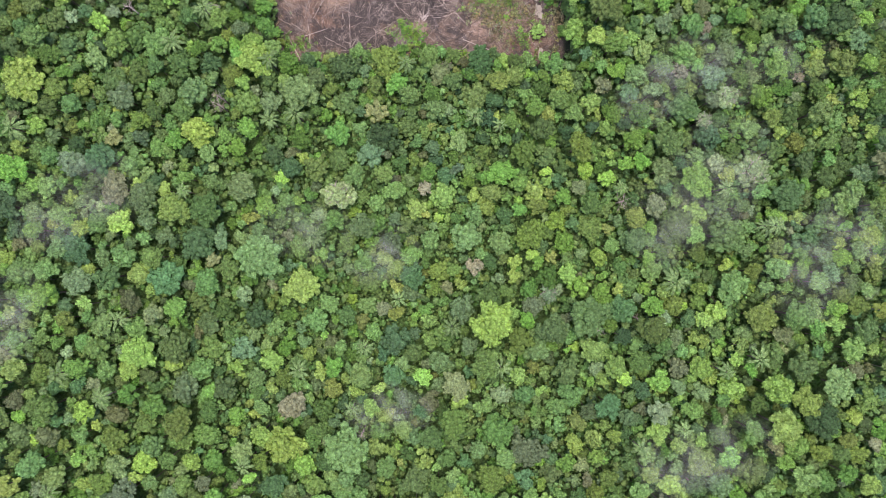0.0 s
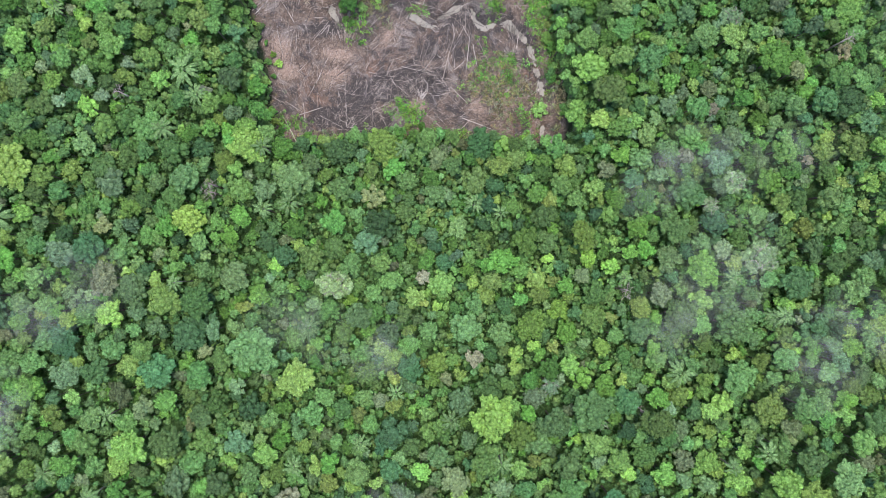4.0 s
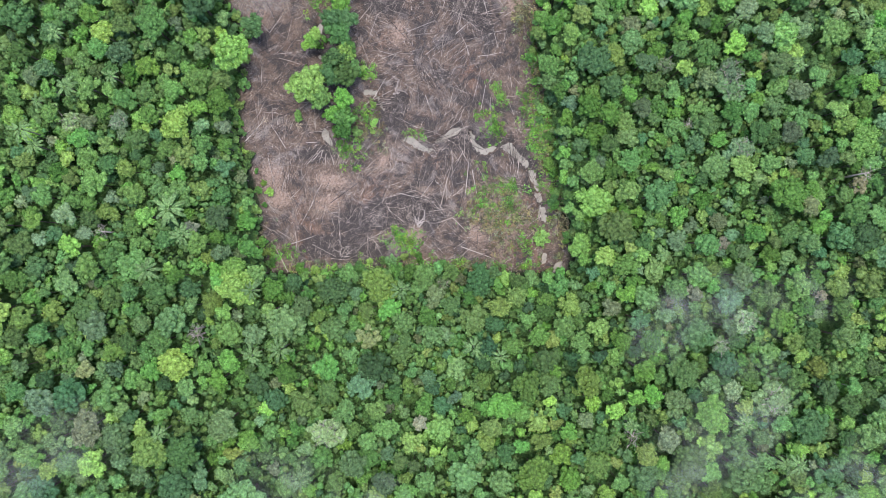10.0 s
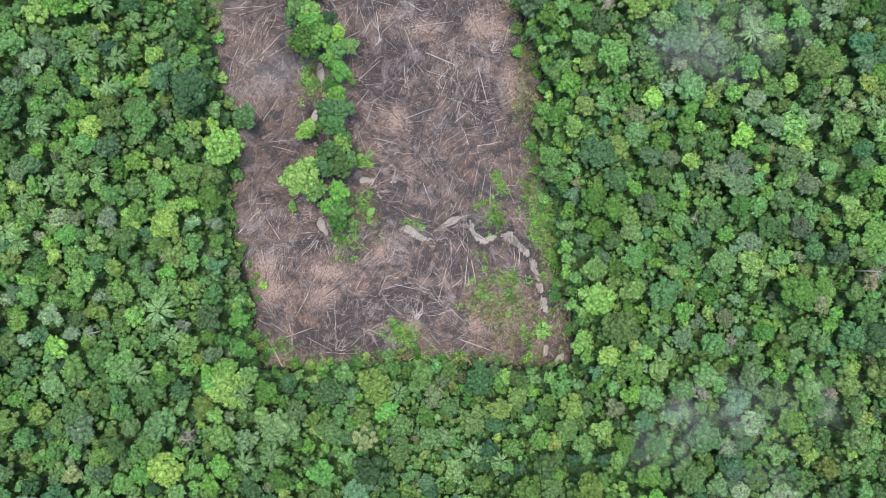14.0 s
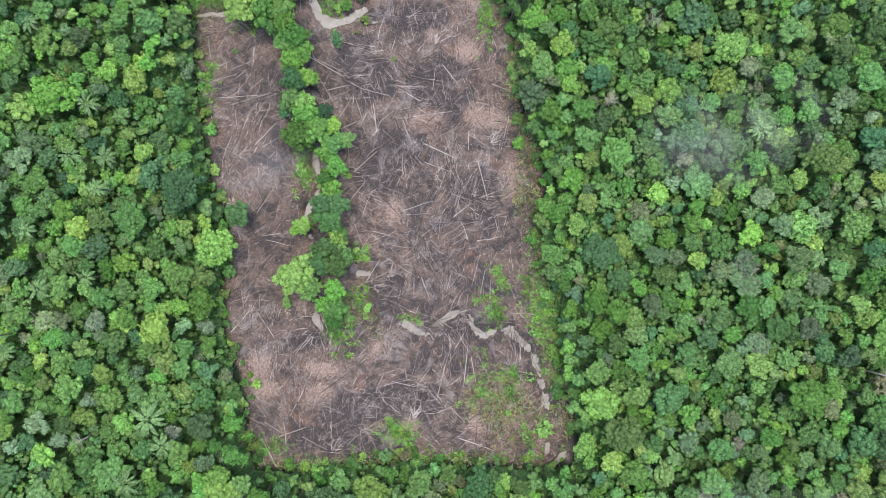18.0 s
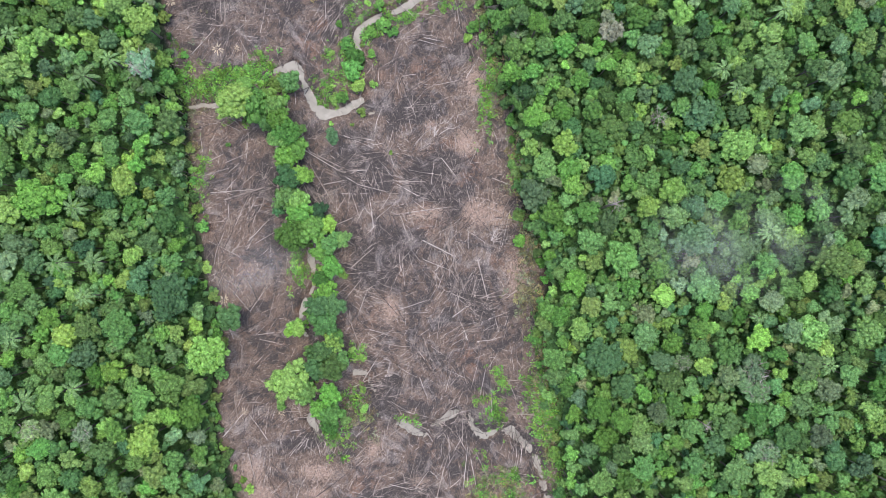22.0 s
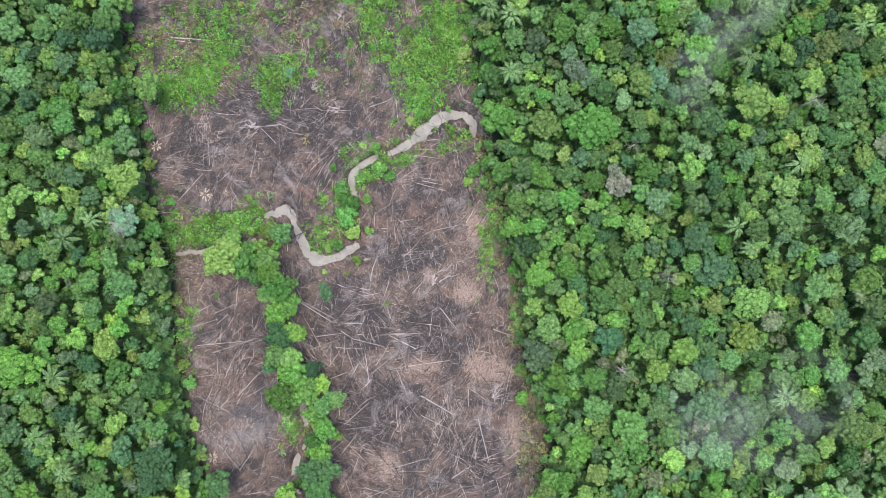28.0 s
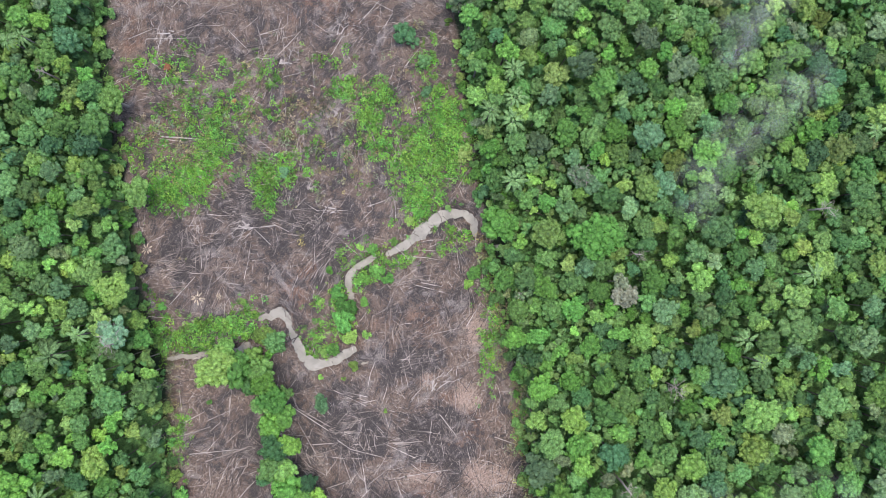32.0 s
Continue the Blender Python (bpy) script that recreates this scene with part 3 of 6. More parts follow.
NOTED = {
    "lime": [(-103.2, 73.3, 3.5), (-96.1, 10.6, 4.2), (1.6, -10.4, 2.8), (49.1, 27.6, 4), (41.1, 11.5, 3.5), (-88.6, -64, 4), (-38.6, -65.1, 3.5), (-110, -63.9, 2.7), (54.1, -0, 3.1), (12.2, 23.5, 2.5), (73.6, -40, 3.7), (-55.6, -69.4, 2.7), (-81.5, 82.1, 3.2), (-104.2, 74.3, 3.9), (50.7, 87.3, 4.9), (118.7, 86.1, 2.2), (-97.7, 140.4, 2.9), (70.9, 81.3, 2.3), (-98.5, 141.5, 3.2), (-81.5, 126, 3.4), (-33, 136.9, 2.1), (70.9, 223.1, 3.4), (85.9, 233, 2.2), (-90.6, 243.1, 3.2), (-70.3, 83.3, 1.9), (80.5, 137.5, 2.3), (-98.4, 140.9, 2.6), (-116.9, 106.2, 2.5)],
    "light": [(-90.6, -30.1, 5.5), (-54.7, 61.5, 5.8), (19.7, -20.5, 6.5), (47.3, 35.1, 5.1), (110.2, -41, 4.9), (-125.9, 54.6, 6.7), (30.3, 32.8, 4.9), (-40.3, -9.1, 5.8), (-45.2, -59, 7.1), (-98.1, -57, 4), (19.8, -69, 5.3), (59, 68, 4.4), (104.9, -18.7, 5.3), (-57.1, 130.2, 6), (-80.1, 126.9, 4.2), (-53.5, 62, 5.3), (106.7, 137.2, 5.2), (-77.5, 268.1, 3.5), (-81.1, 240.3, 3.1), (86.7, 240.1, 4.9), (32.6, 233.6, 4.2), (87.9, 187.6, 5.3), (-79.8, 177.1, 4.4), (87.8, 185, 4.9), (51.1, 254.1, 3.5), (-74.8, 219.6, 4.3)],
    "fresh": [(64.4, 37, 3.5), (66.6, 45.6, 3.2), (-28.2, 37.8, 4.1), (33, 47.1, 3.5), (-60.6, 34, 3.2), (37.5, -6.3, 3.9), (42.8, 4.4, 3.5), (-78.6, -16.1, 3.5), (-29.6, -34.5, 3.5), (-60.2, 115.7, 4.2), (50.5, 107.3, 3.9), (80.2, 139.5, 3.2), (-58.8, 129.6, 5.3), (-100.9, 171.8, 5.9), (40.4, 180.5, 3.6), (20.7, 236.4, 5), (44.6, 232.9, 5.9), (43.9, 205.5, 3.1), (42.8, 149.9, 3.9), (54.5, 112.5, 3.6), (38.1, 140.5, 3.4), (31.2, 195.1, 3.9), (39.7, 214.7, 3.5)],
    "olive": [(-35.7, 28, 4.1), (-14.1, 25.5, 3.2), (-51.7, -0.3, 6.9), (77.9, 9.9, 5.5), (-78.5, -28.3, 5.3), (50, -18.7, 6), (38.4, -22.3, 5.3), (-25.2, -59.1, 7.1), (125.2, 47, 5), (94.1, 7.2, 7.3), (-20.9, -37.2, 3.9), (17.9, -33.7, 5.3), (3.8, -32.8, 4.6), (76.9, -8, 4.4), (60.3, 89.5, 4), (95.7, 210.5, 4.5), (109.2, 132.8, 5), (96.5, 206.1, 4.6), (86.8, 267.1, 3.1), (114.4, 74.9, 3.9), (60, 106.3, 3.6), (108.1, 208.9, 3.6), (-92, 245.1, 2.8)],
    "blue": [(-40.6, 51, 5.5), (-73.8, 51.6, 4.6), (-18.5, 32.5, 4.6), (10.8, -16.9, 4.1), (-57.9, 21.7, 5.3), (-60, 82, 3.7), (81.7, 104.5, 3.4), (-30.3, 36.4, 4.9), (31.3, 174.4, 4.7), (62.4, 246.4, 3.5), (55.4, 272.5, 3.5), (-21, 9.5, 3.9), (74.3, 27.7, 4.4), (85.4, 159.5, 4.6), (58.2, 258.4, 3.8), (-76.6, -41.4, 4.8)],
    "dark": [(-14.1, 37.9, 5.1), (130, 76.9, 5.3), (115, 19.9, 5.3), (-10.4, -25.8, 4.6), (-109.8, 2.2, 5.3), (-99.4, -6.5, 4.8), (-54.2, -18.7, 4.4), (-52.4, 140, 3.7), (123.1, 76.4, 4.7), (-66.8, 145.5, 5.7), (77.2, 196.6, 4.5), (72.2, 204.8, 4.2), (-96.4, 282.5, 4.6), (-82.6, 256.3, 3.5), (-24.6, 189.8, 2.8), (100.4, 254.3, 4.2), (57.1, -47.1, 4.4), (-71.8, 4.1, 5.3)],
    "pale": [(-28.1, 19.2, 4.8), (37.5, -11.6, 3.2), (81.9, 104.8, 2.9), (78.1, 111.7, 2.5), (95.5, 103.3, 3.7), (-104.5, 109.9, 3.4), (-89.5, 110, 2.9), (90.9, 125.6, 4.5), (71.9, 127.9, 2.7), (64.1, 197.3, 4.8), (41.1, 248.4, 3.6), (95.2, 51.2, 3.9), (104.2, 27.9, 5.3), (87.9, 44, 3.2), (91.4, 120.8, 4.2), (-76.1, 209.3, 3.8)],
    "tan": [(-42.4, -46.8, 4.1), (-1.3, 21.3, 2.7), (90.2, 74.6, 2.1), (80.7, 60.1, 2.7), (-69.3, 78.8, 1.9), (-92.6, 77.8, 2.7), (90.2, 74.7, 2), (51.2, 221.6, 2.6), (52.1, 218.2, 3.2), (129.8, 92, 2.7)],
    "bare": [(61.3, 17.5, 3.9), (66.3, -19.6, 2.1), (53.6, -23.2, 2.3), (78.8, 110.2, 2.4), (51.8, 170.7, 3.5), (65.1, 195, 4.1), (-66, 47.2, 3.9), (128.8, 94.9, 3.4), (-75.6, 206.1, 3.5), (-20.8, -55.6, 2.7), (-93.1, 77.2, 3.2), (-65.3, 49.3, 2.9), (55.8, 228.5, 2.6), (-92.3, 273.5, 2.4), (102.5, 240.1, 3.5)],
    "palm": [(-41.1, 43.9, 3), (14.3, 44, 2.7), (-49.3, 42, 2.5), (22.3, 41.3, 2.3), (-128.3, 39.2, 3.9), (22.4, -34.6, 2.8), (77.5, -8, 3.7), (7.3, -22.2, 3), (-20, -28.4, 2.7), (-80.1, 66.5, 3.2), (-7.1, 60.7, 2.7), (-99.1, -43.1, 3), (-40.1, -35.4, 2.8), (-95, -19.6, 2.7), (-116, -72.5, 3.2), (105.9, 9.9, 2.8), (-73.5, 83.8, 4.2), (-114.4, 106.2, 3.1), (83.9, 250.3, 3.1), (23.8, 261.7, 3.1), (18.3, 264.5, 2.8), (-88.3, 204.1, 3.1), (23.5, 246.9, 2.5), (-86.7, 155, 2.9), (-102.7, 118.8, 2.8), (-91.1, 169.3, 3.1), (-115.4, 106.7, 2.9), (-88.8, 203.1, 3), (-75.4, 19.9, 2.3), (80.4, -54.3, 2.7), (-112.9, -36.1, 3.2), (-49.4, 60.6, 2.7), (-69.7, 76.4, 3)] + [(93.3, 21.6, 3), (103.9, -32.1, 3.5), (92.2, -35.6, 2.7), (-23.5, -46.8, 2.3), (-9.5, -13.4, 2.7), (-56.5, -64.2, 2.7), (-36, 5.9, 3.5), (66, -59.5, 2.7), (108.6, 10, 2.8), (59.9, 21.4, 2.1), (-94.2, 154.9, 2.7), (-107.1, 134.7, 2.4), (-87.4, 146.1, 2.4), (-113.2, 115.4, 1.9), (-113.9, 107.5, 2.7), (-90.4, 122, 2.4), (-112.2, 101.9, 2.3), (-71.9, 84.4, 3.6), (-80.4, 65.3, 1.9), (94.4, 163.5, 2.9), (128.5, 143.2, 2.4), (91, 140.4, 1.9), (110.9, 127.3, 2.4), (-82.2, 208.8, 2.4), (-107.2, 214.8, 2.3), (-104.8, 190.3, 2.3), (81.8, 207.4, 2.6), (84.9, 202, 2.3), (98.1, 223.6, 2.6), (-96.4, 281.8, 2.1), (-99.1, 280.4, 2.1), (23.5, 273.7, 2.8), (24.2, 267.4, 2.5)] + [(24.9, 246.9, 2.5), (96.2, 270.7, 2.1), (116.4, 260.1, 2.4), (65.4, 288.2, 2.1)],
}
FURTHER = {}
FURTHER.setdefault("blue", []).extend([(-113.9, 66.7, 3.9), (-96.4, 49.6, 4.4), (-67.9, 75.5, 3.5), (-117.9, 38, 2.7), (-56.2, 25.2, 4.4), (-65.7, 5, 3.5), (-58.5, -29.2, 3.9), (-76.6, -40.5, 3), (-6.8, -45.1, 4.4), (75.3, 75.4, 3.2), (90.7, 57.5, 4.4), (71.6, 52.8, 3.2), (120.6, 30.7, 3.5), (125.9, 0.1, 3.5), (63.4, -50.7, 3.5), (92.1, -72.1, 4.4), (-83.7, 215, 2.7), (-99.1, 206.7, 2.3), (-91.7, 206, 2.7), (-93.8, 188.1, 3), (-67.3, 180.8, 2.3), (-90, 174.1, 2.7), (42, 225.3, 2.7), (115.9, 215.3, 3), (71.8, 205.8, 3.8), (72.6, 213.4, 2.7), (61.9, 214.8, 3.3), (112.7, 206.8, 3.8), (98.8, 202.1, 2.3), (-90.7, 249.3, 2.5)])
FURTHER.setdefault("blue", []).extend([(-86.6, 245.9, 1.8), (-96, 230, 3.5), (-75.6, 232.1, 3.1), (-74.8, 219.6, 3.8), (-87.7, 220.3, 3.1), (78.3, 282.7, 2.8), (76.8, 274.1, 4.2), (32.7, 268.1, 2.8), (73.9, 261.3, 3.1), (31.3, 256.8, 3.5), (14.3, 256.7, 2.8), (62.4, 241.4, 2.8), (99.6, 237.3, 2.8), (-102.5, 154.8, 2.9), (-115.1, 146.6, 2.9), (-110.2, 136.3, 2.9), (-108.1, 159.6, 4), (-89.7, 130, 4), (-110.1, 124.3, 3.2), (-61.1, 82, 3.7), (-59.9, 71.6, 2.9), (-114.2, 67.7, 4), (-74.8, 49.3, 4.5), (92.7, 160.2, 2.9), (100.1, 137.1, 3.2), (65.3, 128.7, 3.6), (46.4, 104.1, 2.4), (75.9, 74, 3.2), (45.5, 66.7, 4), (94, 65, 3.6)])
FURTHER.setdefault("mid", []).extend([(-85.8, 67.7, 4.8), (-127.8, 72.2, 3.9), (-93, 57.6, 3.9), (-75.8, 75.4, 3.5), (-77.4, 60.4, 4.1), (-50.3, 54.4, 3.2), (-85.9, 33.9, 3.2), (-68.4, 23.8, 4.1), (-95.1, -0.4, 4.1), (-110.6, -3, 4.4), (-69.1, -8.2, 4.4), (-78.5, -19.6, 3.9), (-63.8, -17, 3.5), (-125.3, 0.4, 3.2), (-126.9, -4.8, 4.4), (-107.8, -27.4, 3.2), (-106.7, -55.2, 3.2), (-121.2, -63.8, 4.4), (-68.1, -29.2, 3.9), (-72.3, -36.2, 3.9), (-69.6, -56.3, 4.4), (-33.1, -48.5, 3.5), (-32.1, -64.3, 3.5), (-26.5, 49.3, 4.1), (29.4, 45.3, 3.9), (41.1, 49.9, 3.2), (35.7, 54.3, 3.2), (0.2, 5.2, 3.2), (-16.6, 10.4, 3.9), (-26.3, 4.2, 3.9)])
FURTHER.setdefault("mid", []).extend([(-41.2, 2.4, 3.5), (-21, -2, 3.5), (-17.4, -24, 3.2), (-25.3, -18.7, 3.2), (-23.5, -38.1, 3.5), (-9.5, -25.8, 3.2), (18.8, -12.5, 4.4), (20.6, -27.6, 3.5), (-35, -20.5, 3.9), (-18.3, -9, 3.5), (109.8, 77.6, 3.5), (104.2, 41.4, 3.2), (133.4, 29.9, 3.5), (111.5, 34.2, 3.5), (96.8, -9.8, 5), (61.6, -2.7, 3.5), (136, 21.8, 3.5), (84, -49, 3.5), (102, -54.4, 3.9), (109.4, -31.2, 4.4), (127.3, -72.3, 3.5), (-106.6, 226.8, 2.7), (-104.3, 222.3, 2.3), (-73.5, 227.9, 4.5), (-69.7, 206.9, 3), (-93.2, 201.5, 3), (-78.5, 199.4, 2.7), (-99, 199.3, 3.3), (-104.1, 195.5, 2.7), (-83.6, 193.4, 2.7)])
FURTHER.setdefault("mid", []).extend([(-75.5, 192.7, 3.3), (-86.5, 191.9, 2.7), (-69.4, 173.4, 3), (-64.3, 172.6, 3.3), (27.6, 222.1, 3), (45.8, 226.1, 3.3), (80.3, 228.8, 2.7), (105.8, 215.2, 3), (34.4, 214.6, 3), (26, 214.5, 3), (46.6, 207.1, 3), (57.2, 201.1, 3.3), (35.1, 191.8, 2.7), (48.1, 188.9, 4.2), (71.8, 198.1, 3), (83.3, 187.5, 3.8), (104.1, 192.2, 3.8), (117.2, 178.5, 3.8), (30.6, 176.7, 3), (77.1, 180.7, 2.7), (-92.3, 278.4, 3.1), (-97.7, 272.8, 2.8), (-98.3, 265.9, 2.5), (-81.2, 261.1, 3.9), (-75.8, 261.8, 2.5), (-97.6, 258.9, 2.8), (-72.9, 237.6, 2.8), (-89.2, 233.4, 2.8), (-90.5, 221.7, 2.8), (-97.3, 225.8, 3.5)])
FURTHER.setdefault("mid", []).extend([(-83, 216.2, 2.8), (-98.6, 218.3, 2.1), (-72.1, 225.8, 3.1), (20, 287.8, 2.1), (61.8, 271.2, 3.1), (41.2, 268.2, 2.5), (98.4, 272.8, 2.8), (113.6, 274.4, 2.1), (82.5, 259.9, 3.5), (44, 258.3, 2.8), (61, 254.9, 2.5), (20, 247.6, 2.8), (48.2, 242.8, 3.5), (85.3, 240.1, 4.2), (72.4, 242.9, 3.5), (96.8, 247.2, 3.1), (65.2, 234.4, 2.1), (108.2, 232.3, 2.8), (-67.6, 155.2, 3.2), (-102.4, 143.5, 2.7), (-82.6, 142.1, 3.2), (-79.4, 137.3, 4.5), (-116.8, 159.5, 3.6), (-60.5, 160.9, 4), (-73.8, 130.1, 3.2), (-95.2, 130.8, 2.9), (-82.4, 118, 3.2), (-66.6, 122.1, 4), (-83.9, 104.4, 3.6), (-92.5, 97.2, 3.2)])
FURTHER.setdefault("mid", []).extend([(-64.8, 97.2, 2.9), (-72.7, 88.4, 4.4), (-77.5, 90, 2.9), (-82.2, 94, 2.4), (-64.1, 102.9, 2.9), (-60, 88.4, 2.9), (-109.1, 98.7, 2.4), (-111.3, 87.6, 3.2), (-102.7, 86.8, 2.9), (-117.1, 113, 2.4), (-66.3, 74, 3.6), (-86.1, 79.6, 3.2), (-98.7, 81.2, 2.9), (-93.1, 70.1, 4), (-98.5, 66.9, 3.6), (-98.4, 54.2, 4), (-85.9, 54.1, 2.9), (-97.6, 48.6, 3.2), (-49.5, 65.2, 3.2), (45.6, 161.3, 4), (53.8, 156.4, 4.5), (82.7, 155.1, 3.2), (93.5, 154.4, 3.6), (111.8, 147.1, 4), (83.5, 131.3, 4), (70.2, 115.6, 3.2), (96.7, 114.1, 2.9), (104.9, 105.9, 3.2), (86.7, 97.7, 4.5), (127.3, 83, 4)])
FURTHER.setdefault("mid", []).extend([(83.3, 74.8, 4), (55.3, 67.5, 3.2), (81.6, 65, 4), (111.3, 61.7, 4)])
FURTHER.setdefault("light", []).extend([(-93.1, 67.6, 2.3), (-109.5, 53.9, 3.2), (-98.2, 58.4, 3.2), (-72.4, 38.9, 5), (-56.4, 48.2, 3.9), (-55.6, 66.8, 3.5), (-45, 54.5, 2.7), (-112.8, 40.7, 2.5), (-77.2, 28.6, 2.1), (-78.8, 14.2, 5.3), (-108.2, 8.3, 3.2), (-40.3, 1.5, 3.9), (-107.1, -15.2, 2.7), (-90.8, -5.6, 3.2), (-52.5, -16.1, 3.2), (-113.1, -19.6, 2.7), (-120.7, -25.7, 2.7), (-123.4, -16.1, 1.8), (-117.1, -46.5, 4.4), (-93.1, -35.3, 3.2), (-77.4, -51.9, 4.6), (-97.2, -56.1, 4.1), (-80.2, -34.4, 3.5), (-61.1, -35.3, 2.3), (-49.8, -32.7, 3.9), (-32.3, -35.4, 3.5), (-73.9, -64.1, 2.7), (-52.2, -55.5, 3.5), (-41.8, -56.4, 4.4), (-100.5, -70, 3.5)])
FURTHER.setdefault("light", []).extend([(-35.6, -71.3, 3.5), (-16.8, 54.7, 2.7), (42.8, 56.2, 3.5), (4.5, 19.3, 3.9), (17.9, 15.9, 3.2), (19.6, 20.3, 3.2), (17.8, 33.6, 2.7), (33.9, 21.3, 3.5), (34.8, 15.9, 3.5), (-4.3, 14.9, 3.5), (2.8, 12.2, 2.1), (32.1, 7, 5), (55.4, 41, 2.7), (57.2, 33, 2.1), (51.8, 49.1, 3.5), (-5.2, 5.1, 2.5), (-24.5, 5.1, 3.9), (-10.4, -3.7, 3), (2.8, -4.6, 3.5), (0.2, -20.5, 2.7), (28.6, -25.8, 4.4), (28.6, -38.2, 2.7), (43.7, -5.4, 3), (26.8, -6.3, 2.3), (58.9, -34.7, 3.9), (9.9, -9, 2.1), (-34.8, -46.8, 3.9), (87.1, 66.5, 2.7), (103.4, 67.5, 2.1), (110.6, 45, 3.2)])
FURTHER.setdefault("light", []).extend([(133.5, 63.3, 4.4), (126.2, 66, 3.2), (141.8, 62.5, 3.2), (47.3, 74.1, 3.9), (118.7, 12.7, 2.3), (77, 10.7, 3.9), (85.1, 13.5, 3.9), (104, -4.4, 3.2), (92.2, -17.8, 3.2), (77.8, -15.1, 3.5), (75.1, -10.7, 2.7), (85.9, -9.8, 3.2), (84.1, -2.6, 1.9), (138.6, -15.1, 3.2), (46.4, -4.5, 2.7), (55.3, -34.7, 3.2), (74.2, -38.3, 3.9), (90.4, -38.3, 3.2), (74.1, -56, 3.9), (116.5, -59.8, 3.9), (125.5, -62.5, 3.5), (134.8, -29.5, 3.9), (140.2, -45.6, 3.9), (138.3, -63.4, 3.5), (58.9, -56.8, 2.7), (46.4, -59.4, 3.5), (69.6, -68.4, 3.2), (76.8, -72, 3.5), (140, -72.4, 3.5), (57.1, -70.1, 3.2)])
FURTHER.setdefault("light", []).extend([(-97.1, 229.1, 2.7), (-80.1, 224.1, 3.3), (-103.5, 211.1, 3.3), (-101.3, 215.6, 3), (-96.7, 184.4, 2.7), (-102.4, 177.7, 1.8), (95.8, 228.9, 2.7), (103.5, 225.9, 3.8), (117.5, 226.1, 2.7), (51.9, 191.9, 3.3), (55.7, 190.4, 2.3), (87.1, 187.5, 4.5), (93.3, 196, 2.3), (96.4, 192.9, 2.3), (117.3, 193.8, 3.8), (39.7, 181.3, 3.8), (69.4, 175.3, 3.8), (86.3, 178.4, 4.2), (106.4, 184.6, 2.7), (26.8, 174.4, 2.7), (-86, 254.9, 2.1), (-97.5, 252, 2.5), (-86.6, 250.7, 2.5), (-81.2, 250, 2.8), (-81.8, 241, 2.7), (-84.5, 235.5, 2.1), (-79.6, 224.5, 2.8), (-78.9, 213.4, 2.1), (-89.7, 214.8, 2.5), (27.7, 287.2, 2.5)])
FURTHER.setdefault("light", []).extend([(89.8, 287.1, 3.1), (105.7, 282.2, 2.5), (110.8, 283, 1.7), (96.8, 252.9, 2.8), (58.2, 245.6, 3.5), (-99.4, 158.8, 3.1), (-82.8, 162.3, 2.1), (-78, 156.7, 2.9), (-94.6, 152.5, 1.9), (-80.3, 150.2, 2.4), (-89.8, 150.9, 1.9), (-94.6, 146.5, 2.1), (-94.5, 135.6, 3.7), (-56.3, 129.4, 4.9), (-60.3, 130.2, 3.6), (-98.3, 119.5, 4), (-72.1, 108.4, 4.4), (-106, 106.7, 2.1), (-87, 95.6, 2.9), (-96.4, 91.6, 4), (-51.2, 86, 2.7), (-109.8, 91.5, 1.9), (-73.4, 74, 3.2), (-112.8, 80.4, 2.9), (-84.4, 67.7, 4), (-53.5, 62, 4.9), (-110.2, 55, 3.6), (-57.4, 50.1, 2.4), (-50.3, 52.4, 2.9), (111.8, 155.4, 4.9)])
FURTHER.setdefault("light", []).extend([(106.7, 137.2, 4.9), (43.9, 137.5, 3.2), (34.1, 138.2, 2.4), (56.2, 131.1, 3.6), (110.9, 131.5, 2.4), (35.8, 110.5, 3.2), (59.5, 110.6, 3.2), (123.3, 114.2, 2.9), (50.5, 105.7, 4), (118.3, 110.1, 2.4), (84.1, 83, 2.1), (53.7, 70.8, 3.2), (103.9, 66.6, 1.6), (45.5, 58.6, 4), (124.6, 61.7, 3.2), (108.2, 96.1, 1.9)])
FURTHER.setdefault("olive", []).extend([(-117.4, 74, 3.5), (-119.7, 46.8, 3.5), (-93.7, 28.5, 4.1), (-101.2, -1.3, 3.2), (-45.7, 18.2, 2.7), (-72.5, -14.3, 3.5), (-115, 2.2, 3.5), (-126.8, -21.3, 2.7), (-103.5, -29.2, 3.9), (-100.9, -36.1, 3.5), (-96.3, -64.8, 3.9), (-63.6, -41.5, 3.5), (-57.4, -60.7, 3.5), (-126.4, -55.1, 3.9), (-76.4, -71, 3.5), (-7, 41.5, 3.5), (1.8, 46.9, 3.5), (14.3, 51.4, 4.4), (9.8, 37.2, 3.9), (-28.2, 30.7, 3.9), (-35.3, 55.4, 3.2), (-22.9, 25.4, 3.9), (-10.5, 20.2, 3.9), (14.3, 13.2, 3.5), (11.7, 6.1, 4.4), (22.3, 4.3, 3.5), (-17.3, -38.1, 3.5), (22.4, -15.2, 4.4), (33.9, -29.3, 4.4), (42.8, 2.6, 3.5)])
